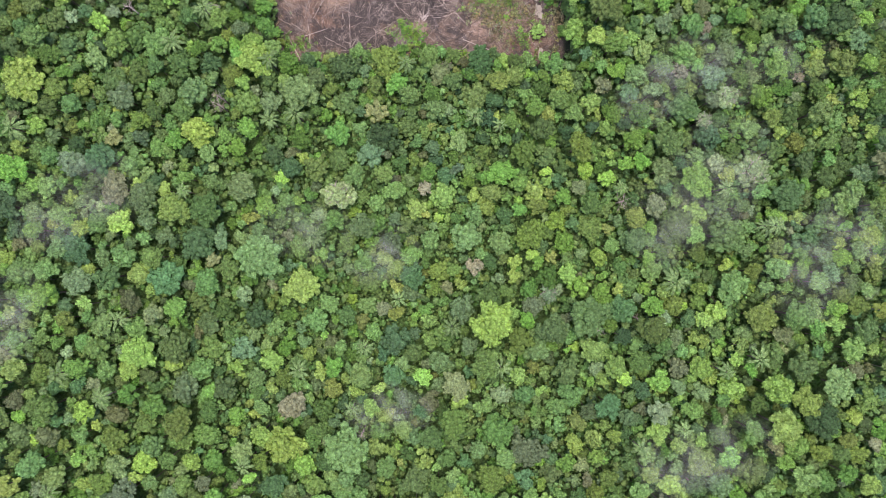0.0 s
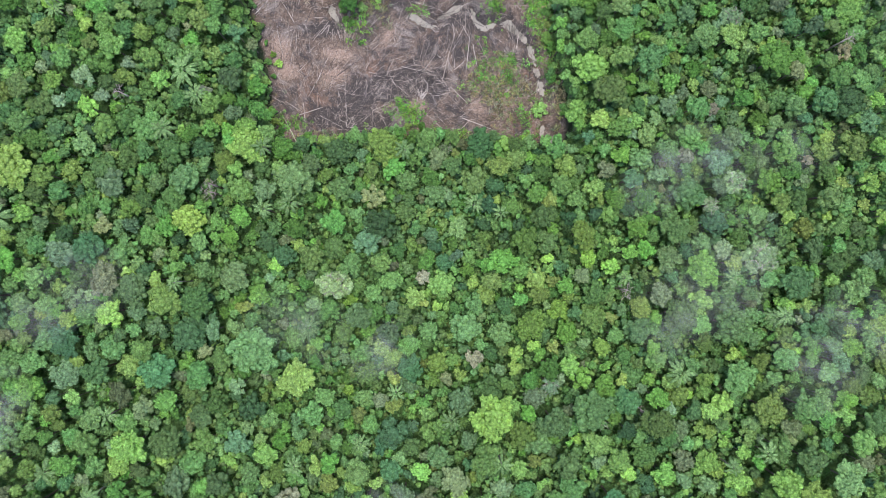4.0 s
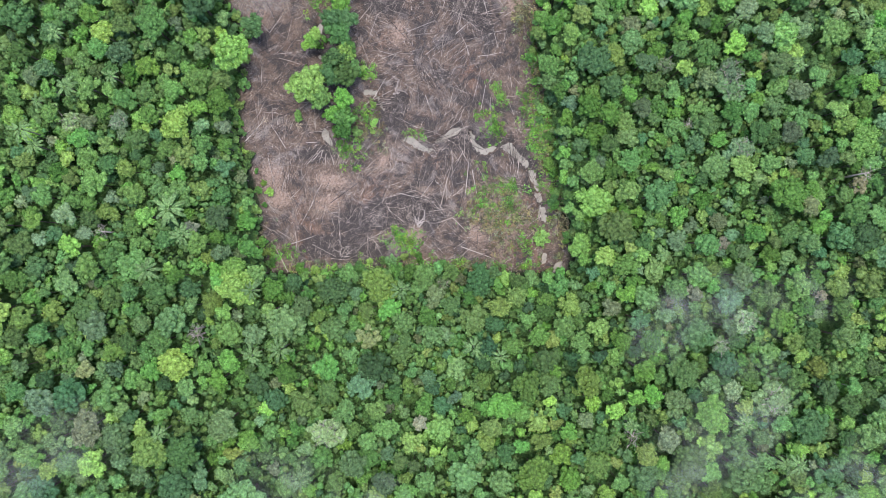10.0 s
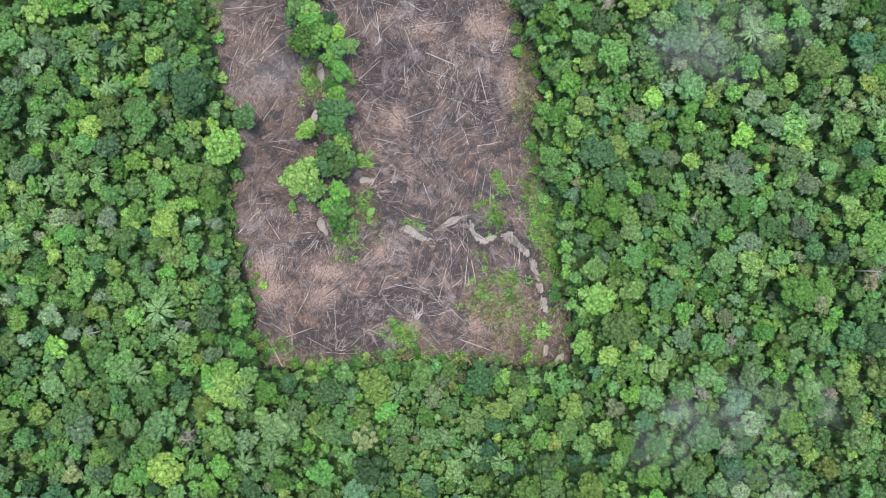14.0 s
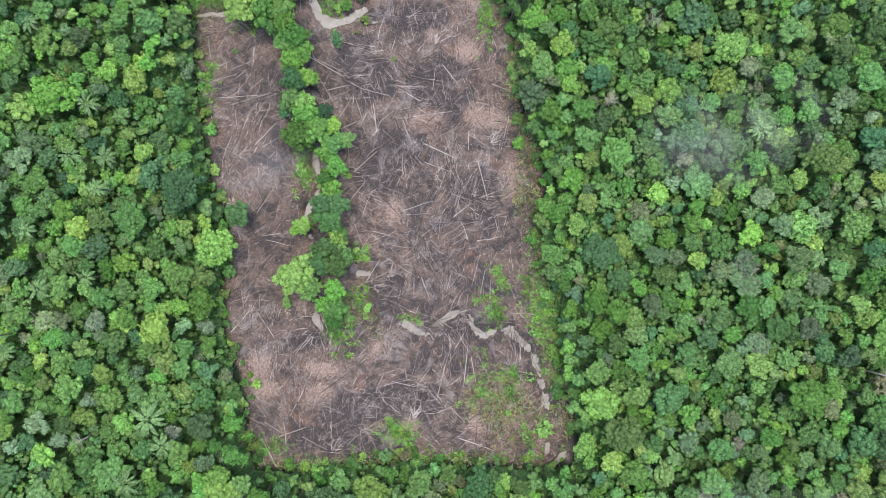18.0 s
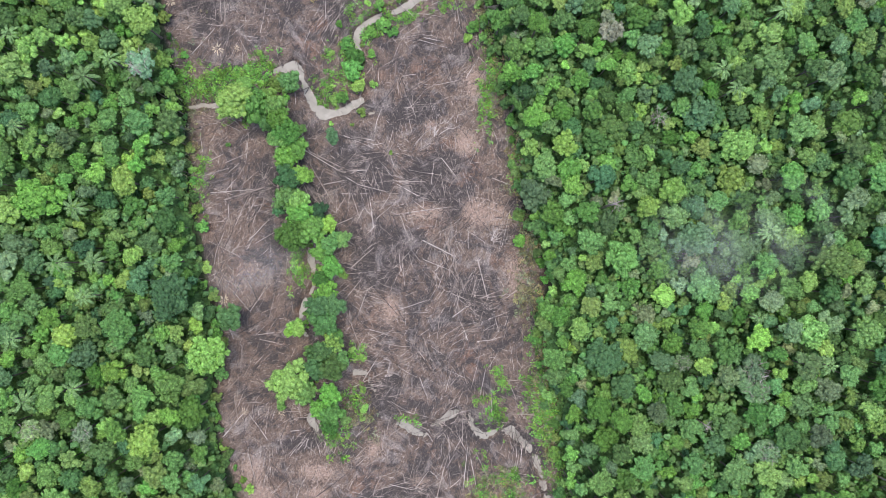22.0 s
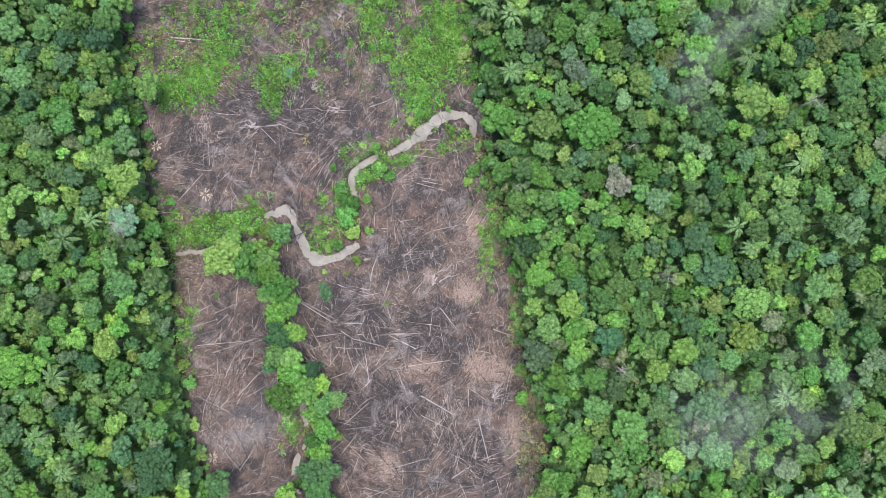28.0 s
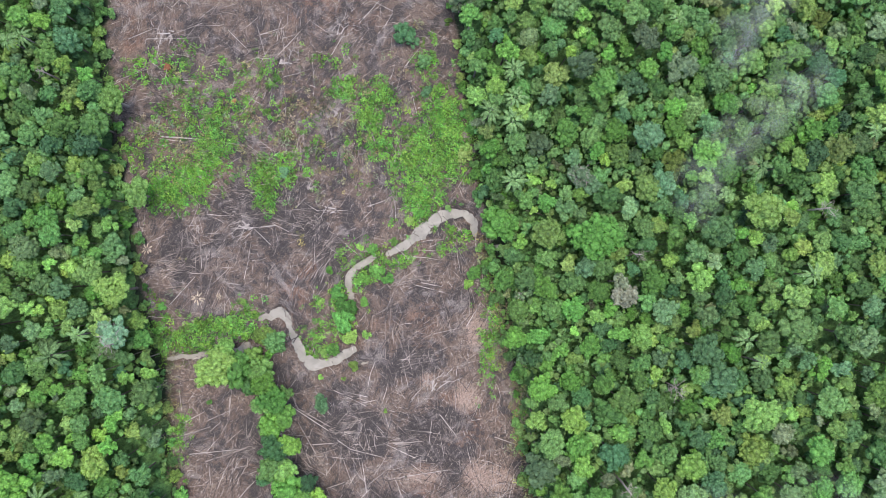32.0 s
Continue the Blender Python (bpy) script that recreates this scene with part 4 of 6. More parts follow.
FURTHER.setdefault("olive", []).extend([(53.5, -48, 3.2), (69, 66.3, 3.5), (80.7, 67.3, 3.2), (108.9, 70.3, 3), (80.7, 47.5, 4.4), (76.1, 36.7, 5), (66.2, 58.2, 4.4), (60.8, 70.7, 4.4), (136.1, 37.1, 3.2), (100.5, 16.2, 2.7), (64.4, 5.3, 4.4), (108.6, -9.8, 2.7), (69.7, -22.3, 5), (110.5, 22.5, 4.4), (91.4, -1.7, 2.3), (133.3, 17.2, 4.4), (120.5, 19, 2.7), (85.8, -64.9, 5.3), (102, -66.8, 4.4), (129.3, -40.2, 5.3), (118.4, -34.8, 4.4), (120.1, -70.5, 4.4), (-97.8, 223.9, 4.2), (-88.2, 222.5, 2.7), (-107.1, 206.7, 4.2), (-82.8, 186.7, 3), (-79.8, 177.1, 4.5), (65.7, 222.5, 1.8), (94.2, 210.5, 4.2), (37.4, 212.3, 2.7)])
FURTHER.setdefault("olive", []).extend([(118.8, 186.2, 3.8), (-84.1, 280.5, 2.4), (-76.4, 248.7, 3.1), (-98.1, 245.1, 3.5), (33.4, 280.1, 2.1), (91.2, 271.4, 2.5), (78.1, 243.6, 2.1), (112.6, 244.4, 3.5), (-74.1, 160.7, 3.2), (-100.7, 128.3, 3.2), (-102.2, 121.1, 4), (-77.4, 78.8, 2.4), (-77.3, 63.7, 2.9), (-68.5, 55.7, 2.4), (-82.7, 50.2, 3.2), (62.9, 159.8, 2.9), (122.7, 148.9, 3.2), (62, 135.2, 3.6), (120.1, 136.5, 4.5), (37.4, 123.6, 2.9), (105, 115.8, 3.6), (59.5, 89.5, 3.7), (38.2, 95.9, 3.2), (99.9, 91.2, 1.9), (128.9, 72.4, 4.9), (67.6, 64.3, 4)])
FURTHER.setdefault("fresh", []).extend([(-60.7, 37.6, 3.9), (-60.8, 65.8, 2.7), (-60.6, 30.8, 2.1), (-57.9, 15.5, 2.1), (-37.8, 19.1, 2.3), (-85.2, -46.6, 3.5), (-66.9, -64.1, 4.4), (-0.8, 26.4, 3.5), (28.6, 14.7, 2.5), (51.8, -40, 2.1), (106.1, 51.3, 3.9), (55.4, -6.3, 1.9), (124.8, -22.3, 2.7), (92.1, -51.7, 2.7), (-75, 221.1, 3.8), (-89.6, 215, 2.4), (-70.5, 212.9, 2.3), (-84.3, 198.6, 2.3), (-104, 192.3, 2), (-94.6, 193.3, 2), (-92.3, 189.6, 2), (-91.5, 182.2, 2.7), (-69.5, 182.3, 3.3), (-76.1, 181.5, 2.3), (-78.2, 170.4, 3), (22.2, 222.1, 3), (59.6, 221.7, 3.3), (55, 213.2, 1.8), (31.3, 207.7, 3.3), (45.8, 204, 2.7)])
FURTHER.setdefault("fresh", []).extend([(51.1, 208.6, 3), (64.1, 206.5, 1.8), (33.6, 200.2, 2.3), (23.8, 201.6, 3), (38.9, 196.4, 2.7), (46.5, 196.5, 3), (69.5, 189.7, 2.7), (57.2, 176.8, 2.3), (102.5, 179.2, 3.8), (120.5, 200.7, 2.3), (-98.5, 287.4, 2.8), (-77.7, 242.4, 2.5), (-90.9, 236.9, 3.1), (-77.7, 236.2, 2.1), (-70.7, 214.1, 2.1), (-70.8, 231.4, 2.5), (13.6, 289.2, 3.1), (49, 280.3, 2.1), (52.6, 283.9, 1.7), (44, 281.7, 1.7), (72.6, 282.6, 3.1), (97, 281.4, 3.5), (58.3, 275.4, 2.8), (46.9, 271.1, 3.9), (22.1, 279.3, 3.1), (65.3, 260.5, 2.8), (101.2, 260, 3.5), (105.5, 261.5, 2.5), (18.6, 255.4, 2.8), (45.4, 254.8, 2.5)])
FURTHER.setdefault("fresh", []).extend([(53.9, 254.1, 2.1), (32.6, 242, 2.5), (-99.4, 153.2, 2.4), (-77.1, 145.4, 2.1), (-67.6, 147.1, 4.9), (-69.9, 135.8, 2.7), (-101.6, 135.5, 2.4), (-69.8, 125.3, 2.4), (-105.5, 130.7, 2.4), (-57, 114.9, 4.4), (-72.8, 94.8, 2.4), (-59.3, 102.9, 2.4), (-51.3, 96.5, 3.6), (-53.6, 81.2, 3.2), (-52, 73.2, 4), (-59.8, 62.8, 2.4), (-93, 58.1, 2.4), (35.8, 157.1, 2.1), (65.3, 153.3, 2.9), (67.8, 157.4, 2.4), (58.7, 148.3, 2.9), (90.1, 146.9, 2.9), (77.7, 141.9, 2.4), (87.6, 140.3, 2.9), (34.9, 142.3, 3.2), (97.6, 130.5, 2.4), (125.9, 121.7, 4), (42.3, 122.8, 1.9), (61.2, 118.8, 2.9), (48.8, 115.5, 3.2)])
FURTHER.setdefault("fresh", []).extend([(43.1, 113, 2.9), (35.8, 117.1, 2.9), (91.7, 114.1, 3.2), (88.3, 105.9, 2.9), (70.2, 105.8, 2.4), (56.2, 96, 3.2), (68.5, 97.6, 2.4), (75.9, 94.4, 2.4), (85, 87.9, 2.9), (76.7, 83, 3.6), (47.2, 77.3, 4.5), (98.2, 77.3, 3.2), (49.6, 61.8, 1.9), (63.5, 58.6, 3.2)])
FURTHER.setdefault("pale", []).extend([(-60, 73.8, 3.5), (-110.1, 28.4, 4.4), (-57.7, -11.7, 2.7), (23.3, -43.5, 3.5), (97, 51.2, 2.3), (92.4, 30.5, 3.5), (73.2, -48.9, 3.9), (-86, 220.3, 1.8), (-77.1, 210.6, 3.8), (67.5, 276.9, 3.5), (85.4, 269.9, 2.8), (40.4, 248.4, 2.8), (-110.4, 154.7, 3.2), (-88.7, 106, 1.8), (-104.2, 82, 3.2), (71.9, 149.2, 2.4), (128.6, 155.6, 3.2), (111.7, 138.9, 3.2), (96.5, 72.4, 2.3)])
FURTHER.setdefault("dark", []).extend([(-68.7, 61.3, 3.5), (-102.3, 30.2, 4.4), (-100.3, -5.6, 5), (89.7, 38.6, 4.1), (49.6, 178.3, 3.8), (-88.2, 282.6, 3.5), (-92.1, 256.2, 2.8), (-90.7, 158.9, 3.2), (50.5, 129.4, 4.9)])
FURTHER.setdefault("lime", []).extend([(-66.7, 25.5, 1.2), (-80.4, 0.5, 1.2), (-23.7, 13.9, 2.3), (37.5, 27.5, 1.9), (56.3, 24.9, 2.7), (-4.2, -18.7, 1.8), (61.6, -38.2, 2.7), (-24.5, -13.4, 2.1), (141.9, 77.9, 2.7), (83.2, -16, 1.8), (68.8, -9.8, 2.3), (131, -56.3, 1.8), (-91.2, 226.2, 1.5), (-86.8, 225.5, 1.8), (-93.3, 214.7, 1.5), (-91.7, 196.3, 2), (-74.7, 189.3, 1.8), (-106.9, 184.8, 1.7), (-86.4, 178.5, 2.7), (-68.9, 198, 2), (-66.6, 194.3, 1.8), (63.4, 227.1, 2), (69.6, 225.6, 2.7), (24.5, 205.4, 2.3), (39.7, 209.3, 1.2), (29.8, 194.8, 1.8), (38.9, 187.3, 3.5), (63.3, 185.2, 2), (41.2, 176, 2.7), (72.5, 176.8, 1.4)])
FURTHER.setdefault("lime", []).extend([(109.4, 174.7, 2.3), (-93.7, 286.7, 2.5), (-88.9, 276.3, 2.1), (-88.8, 266.6, 1.7), (-90.7, 244.5, 2.8), (-85.9, 239.6, 1.7), (-82.4, 231.4, 1.7), (-91.2, 225.2, 1.7), (-87.1, 224.5, 1.8), (-93.1, 214.1, 1.4), (38.4, 279.5, 1.7), (41.9, 285.2, 1.8), (20, 270.9, 2.5), (108.5, 267.2, 2.1), (94.7, 256.4, 1.7), (47.5, 252.7, 1.7), (29.8, 247.7, 2.1), (34.8, 247, 1.4), (85.3, 245.7, 2.1), (96.8, 241.5, 1.7), (83.8, 233.7, 2.1), (29.8, 239.9, 1.1), (-84.3, 150.2, 2.4), (-98.5, 141.2, 3.1), (-61.9, 137.5, 2.4), (-81.7, 126.8, 4.2), (-113.3, 126.6, 1.6), (67.8, 145.9, 3.2), (96, 151.9, 1.6), (120.2, 159.6, 2.6)])
FURTHER.setdefault("lime", []).extend([(80.2, 139, 2.6), (49.7, 135.1, 1.8), (43.1, 131, 2.1), (70.2, 132.8, 3.2), (50.5, 119.6, 2.7), (64.4, 83.8, 1.8), (119, 85.5, 2.3), (104, 79.7, 1.3), (116.3, 60.1, 1.9), (35.8, 57.8, 2.4)])
FURTHER.setdefault("tan", []).extend([(14.3, -2.8, 2.7), (120.7, 58.7, 1.8), (-88.7, 109.2, 2.3), (-70.2, 76.9, 1.6), (89.9, 74, 1.9)])
CREEK_TREES_A = [(-51.4, 199.5, 5.1, "light"), (-46.9, 198.7, 4.1, "fresh"), (-49.8, 203.6, 3.4, "light"), (-42.6, 202.3, 2.4, "lime"), (-40.1, 198.8, 3.1, "mid"), (-43.3, 194.7, 2.7, "mid"),
    (-39.3, 194.7, 3.4, "fresh"), (-36.9, 206.1, 3.1, "mid"), (-36.9, 190.7, 3.8, "fresh"), (-40.1, 189.8, 3.1, "mid"), (-34.5, 192.3, 2.0, "mid"), (-37.6, 184.2, 3.4, "fresh"),
    (-34.4, 186.6, 3.1, "fresh"), (-32.8, 179.3, 3.1, "lime"), (-36.8, 178.5, 3.8, "dark"), (-37.6, 173.6, 3.4, "mid"), (-34.4, 172.5, 3.1, "light"), (-40.0, 169.6, 1.7, "dark"),
    (-32.7, 168.0, 4.4, "fresh"), (-35.1, 163.1, 4.8, "fresh"), (-29.5, 163.9, 4.1, "fresh"), (-27.9, 169.6, 2.7, "dark"), (-25.5, 165.6, 2.4, "lime"), (-25.5, 159.9, 3.8, "mid")]
CREEK_TREES_B = [(-21.4, 161.6, 2.6, "olive"), (-27.4, 158.0, 3.1, "fresh"), (-24.6, 154.2, 3.4, "fresh"), (-22.2, 152.6, 2.2, "light"), (-27.8, 150.5, 2.6, "fresh"), (-25.7, 147.4, 2.7, "fresh"),
    (-28.3, 142.4, 3.9, "dark"), (-24.3, 142.9, 3.1, "dark"), (-26.7, 138.9, 3.8, "mid"), (-34.7, 136.4, 2.7, "lime"), (-36.9, 135.3, 1.4, "lime"), (-23.7, 134.0, 2.4, "mid"),
    (-27.8, 130.8, 4.4, "mid"), (-25.0, 132.4, 3.1, "light"), (-25.0, 125.9, 4.1, "mid"), (-29.3, 125.6, 3.8, "dark"), (-21.8, 127.9, 2.6, "mid"), (-35.8, 122.7, 5.1, "light"),
    (-32.5, 119.5, 3.8, "mid"), (-25.0, 118.7, 3.4, "fresh"), (-28.5, 113.9, 2.7, "fresh"), (-25.3, 113.0, 3.6, "mid"), (-25.3, 109.5, 2.9, "fresh")]
CREEK_SHRUBS_A = [(-17.0, 127.4, 1.3, "lime"), (-19.8, 129.8, 1.3, "light"), (-16.5, 118.2, 1.2, "lime"), (-16.1, 112.4, 1.5, "lime"), (-16.9, 109.9, 1.3, "light"), (-37.0, 154.7, 0.8, "lime"),
    (-39.6, 114.1, 2.0, "mid"), (-21.9, 109.4, 2.0, "olive"), (-55.7, 189.1, 0.8, "fresh"), (-8.5, 186.7, 0.7, "lime")]
CREEK_SHRUBS_B = [(-19.2, 214.8, 3.4, "fresh"), (-19.6, 210.7, 3.1, "fresh"), (-18.1, 206.4, 2.5, "light"), (-22.7, 203.0, 2.3, "fresh"), (-25.4, 202.3, 1.5, "light"), (-16.9, 198.8, 1.7, "light"),
    (-13.8, 206.9, 1.4, "light"), (-14.2, 215.7, 1.4, "fresh"), (-21.5, 218.3, 2.1, "fresh"), (-14.6, 222.4, 2.0, "fresh"), (-10.8, 224.1, 2.3, "fresh"), (-7.8, 221.8, 2.0, "fresh"),
    (-12.1, 229.8, 2.0, "fresh"), (-15.4, 230.6, 1.2, "lime"), (-6.7, 232.1, 1.4, "light"), (-41.2, 206.9, 3.4, "light"), (-38.1, 206.1, 2.5, "mid"), (-39.6, 202.3, 2.0, "fresh"),
    (-47.0, 216.0, 1.1, "light"), (-50.3, 211.4, 1.2, "fresh"), (9.1, 235.7, 1.4, "fresh"), (-26.0, 216.0, 1.2, "light"), (-23.8, 224.4, 1.2, "fresh"), (-19.9, 195.0, 0.8, "light")]
CREEK_SHRUBS_C = [(-26.3, 195.4, 0.9, "lime"), (-20.5, 200.8, 0.8, "lime"), (15.2, 223.7, 2.5, "fresh"), (18.3, 220.7, 2.1, "mid"), (13.7, 220.7, 1.5, "lime"), (8.3, 241.4, 1.2, "light"),
    (0.6, 239.8, 1.5, "fresh"), (-2.4, 237.5, 1.4, "light")]
CREEK_SHRUBS_D = [(-3.8, 287.4, 3.4, "dark"), (-1.5, 285.9, 2.4, "dark"), (1.6, 280.6, 2.1, "blue"), (2.4, 272.2, 1.8, "blue"), (-67.3, 278.8, 1.1, "rust"), (-49.4, 269.8, 0.8, "rust"),
    (-48.6, 90.3, 1.6, "lime"), (-50.2, 93.2, 1.2, "lime"), (-35.5, 250.6, 1.8, "blue"), (23.4, 120.6, 1.2, "fresh"), (36.9, 76.1, 2.8, "light"), (-10.4, 59.7, 1.7, "light")]
CREEK_TREES = CREEK_TREES_A + CREEK_TREES_B + [(-71.2, 243.9, 3.9, "light")]
FALLEN_BRANCHES = [(-22.7, 240.9, 160, 7), (-36.4, 279.7, 20, 9), (-45.3, 236.3, 170, 8), (-29.5, 246.9, 30, 6), (-21.2, 266.8, 200, 6), (-58.8, 236.2, 220, 6), (-21.3, 288.2, 30, 5), (-9.3, 122.4, 20, 9), (20.8, 161.1, 40, 5), (9, 156, 60, 5), (-2.6, 80.4, 60, 7), (-26, 70.9, 30, 5), (-33.1, 103, 200, 5), (-6, 221.1, 120, 4), (4.7, 192.2, 80, 6), (-66.6, 287.8, 200, 6)]
DRY_PALMS = [(-59, 216.9, 2.6), (-72, 229.9, 2.4), (-56.7, 144, 2.4), (-40, 111.6, 1.6), (-53.5, 217.3, 1.3), (-50, 112.5, 1.4)]
CREEK_SHRUBS = CREEK_SHRUBS_A + CREEK_SHRUBS_B + CREEK_SHRUBS_C + CREEK_SHRUBS_D
LOGS_NORTH_A = [(-40.2, 236.2, 6, 4.1, 0.6), (-46, 235.7, 4, 7.5, 0.3), (-62.8, 218.9, 48, 10.1, 0.3), (-24.8, 192.2, -6, 4.5, 0.4), (-18.1, 190, -24, 9.6, 0.45), (-28.8, 184.6, -31, 11.8, 0.4), (-4.8, 229.5, -42, 9.2, 0.35), (3.2, 219.3, -15, 9.5, 0.3), (-6.7, 212.8, 7, 12.2, 0.2), (-76.2, 277.2, 21, 9.6, 0.35), (-39.5, 288.9, 17, 6.3, 0.3), (-66.2, 286.8, 1, 14.2, 0.3), (-19.7, 280.5, -134, 8.6, 0.3)]
LOGS_NORTH_B = [(-9.5, 295.9, 151, 6.1, 0.3), (-11.3, 242.4, 19, 4.8, 0.4), (-39, 264.4, -131, 10.2, 0.2), (-48.5, 277.2, 64, 6.8, 0.25), (-1.1, 269.9, 104, 9.5, 0.2), (-59.8, 284.4, -26, 5, 0.2), (-28.4, 273.9, -18, 2.4, 0.3), (-48.5, 286.4, -45, 8.6, 0.2), (-32.2, 255.6, -18, 2.4, 0.3), (-62.4, 289.3, -159, 8.8, 0.2), (6.2, 287.6, -26, 6.8, 0.25)]
LOGS_MIDDLE_A = [(-19.6, 190.7, -15, 11.2, 0.5), (-27.8, 184.9, -27, 10.1, 0.5), (-51.4, 174.8, 17, 11.2, 0.6), (-46.7, 164.5, 47, 9.2, 0.4), (-26.1, 175.3, 21, 10.7, 0.4), (-19.5, 178.3, -31, 3.9, 0.4), (-13.6, 176.2, -14, 8.6, 0.35), (-24.7, 178.1, 9, 7.1, 0.35), (-1.9, 178.4, 3, 6.7, 0.5), (-4, 159.7, 40, 11.9, 0.4), (5.2, 159.1, -27, 10.3, 0.55), (8.2, 182.7, -52, 6.8, 0.35), (17.7, 150.1, -76, 12.1, 0.5)]
LOGS_MIDDLE_B = [(14.9, 160.2, -13, 10.3, 0.4), (-14.4, 164.2, -135, 4.7, 0.3), (-21.9, 166.9, 22, 5.4, 0.4), (-15.7, 161.3, -59, 4.9, 0.4), (-16.9, 156.3, 42, 8.9, 0.4), (2.3, 170.2, 8, 13.5, 0.3), (-9.9, 169.9, 39, 7.5, 0.3), (14.9, 150.9, 45, 7.1, 0.35), (17.4, 150.3, 17, 7, 0.3), (28.8, 170.4, 64, 5.7, 0.35), (23.7, 178.5, -20, 6.3, 0.4), (24.5, 164.4, 76, 10.4, 0.25)]
LOGS_MIDDLE_B_A = [(-10.1, 121.2, 14, 10.3, 0.3), (-11.8, 121.8, 43, 6.8, 0.4), (-12.2, 118.1, 5, 15.9, 0.25), (1.5, 124.1, -45, 7.1, 0.4), (-11, 134.1, 22, 7.2, 0.35), (18.1, 120.4, 80, 7.6, 0.25), (1.1, 118.3, -69, 7.1, 0.3), (20.6, 115.8, 92, 10, 0.25), (8.2, 120.8, 76, 6.9, 0.2), (-26.3, 104.8, -33, 7, 0.3), (-35.4, 106.3, 4, 4.1, 0.3), (3.5, 181.1, 83, 6.8, 0.3), (-3.6, 181.1, -45, 4.7, 0.25)]
LOGS_MIDDLE_B_B = [(-2.7, 142.5, 19, 10.6, 0.3), (5.3, 137.1, 84, 7.6, 0.3), (-16.5, 144.1, 70, 7.1, 0.3), (-23.1, 146.5, 39, 7.5, 0.25), (20.3, 146.3, 19, 8, 0.3), (11.5, 141.3, 40, 6.5, 0.3), (-6, 140.4, 120, 6.7, 0.3), (21.6, 138, 106, 6.1, 0.25), (-27.7, 158.3, -37, 8.3, 0.2), (22.9, 169.5, -24, 8.3, 0.2), (4.8, 154.3, -22, 9, 0.25)]
LOGS_SOUTH_A = [(-53.1, 110.2, 46, 9.8, 0.45), (-37.1, 84.3, 62, 8.8, 0.35), (-48, 96.9, -78, 8.8, 0.3), (-38.3, 75.6, 19, 8.5, 0.35), (16.1, 71.8, -20, 10.2, 0.45), (13.2, 95.3, 84, 12.3, 0.4), (15.6, 93.5, -79, 8.9, 0.35), (27.9, 89.5, -10, 7.1, 0.4), (-12.2, 74.1, 23, 7.5, 0.3), (0.5, 91.8, 53, 6.6, 0.35), (-4, 89.4, -13, 9.8, 0.3), (-4.9, 107.4, 34, 9.4, 0.2), (-23.5, 89.5, 27, 9.7, 0.2)]
LOGS_SOUTH_B = [(-14.1, 121.3, 27, 11.7, 0.3), (-14.5, 123.9, 58, 8.2, 0.3), (6, 92.6, -53, 8.7, 0.25), (-24.4, 103.9, -45, 4.9, 0.3), (-29.6, 116.9, -45, 9.8, 0.2), (-43.3, 76.5, -32, 8.1, 0.25), (21.8, 70.9, -31, 10.2, 0.2), (28.7, 97.9, 76, 7.2, 0.25), (-49.5, 117.7, -18, 5.5, 0.2), (-17.5, 99.5, 45, 4.9, 0.25), (-6.5, 73.5, -63, 5.8, 0.25), (-33.5, 109.9, 0, 6, 0.3)]
LOGS_WEST_A = [(-52.7, 109, 50, 8.4, 0.45), (-63.3, 174.6, 7, 6.8, 0.25), (-54.7, 175.6, 5, 12.9, 0.3), (-51.2, 174.9, 19, 12, 0.4), (-59.5, 181.1, 17, 8.4, 0.25), (-58.8, 190.4, 0, 12.8, 0.2), (-52.7, 185.6, 24, 7.9, 0.2), (-47.8, 162.9, 49, 8.5, 0.35), (-57, 158.9, -27, 10.8, 0.2), (-51.7, 143.6, -49, 8.6, 0.2), (-55.6, 134.7, 12, 7.4, 0.2), (-47.2, 122.6, -27, 7.2, 0.2), (-66.1, 213.8, -45, 6.8, 0.25)]
LOGS_WEST_B = [(-61.7, 215.5, 51, 6.3, 0.25), (-70.2, 219.9, 8, 6.5, 0.2), (-50.1, 227.8, -53, 8.1, 0.25), (-42.1, 233.6, 135, 6.9, 0.25), (-31.6, 225.5, 124, 5.9, 0.25), (-39.6, 217.3, -14, 6.7, 0.25), (-27.5, 234.6, 147, 5.8, 0.3), (-50.9, 216.4, 117, 7.3, 0.2), (-61.6, 204.1, 11, 9, 0.2), (-2.3, 220.9, 10, 9.9, 0.2), (3.8, 220.4, -11, 5.8, 0.4)]
FELLED = LOGS_NORTH_A + LOGS_NORTH_B + LOGS_MIDDLE_A + LOGS_MIDDLE_B + LOGS_MIDDLE_B_A + LOGS_MIDDLE_B_B + LOGS_SOUTH_A + LOGS_SOUTH_B + LOGS_WEST_A + LOGS_WEST_B

rng = np.random.default_rng(7)
TREES = []          # x, y, radius, colour, form
GRID = {}


def free(x, y, r, close):
    for gx in range(int(x // 6) - 2, int(x // 6) + 3):
        for gy in range(int(y // 6) - 2, int(y // 6) + 3):
            for ox, oy, o in GRID.get((gx, gy), ()):
                if (ox - x) ** 2 + (oy - y) ** 2 < (close * (o + r)) ** 2:
                    return False
    return True


def claim(x, y, r):
    GRID.setdefault((int(x // 6), int(y // 6)), []).append((x, y, r))


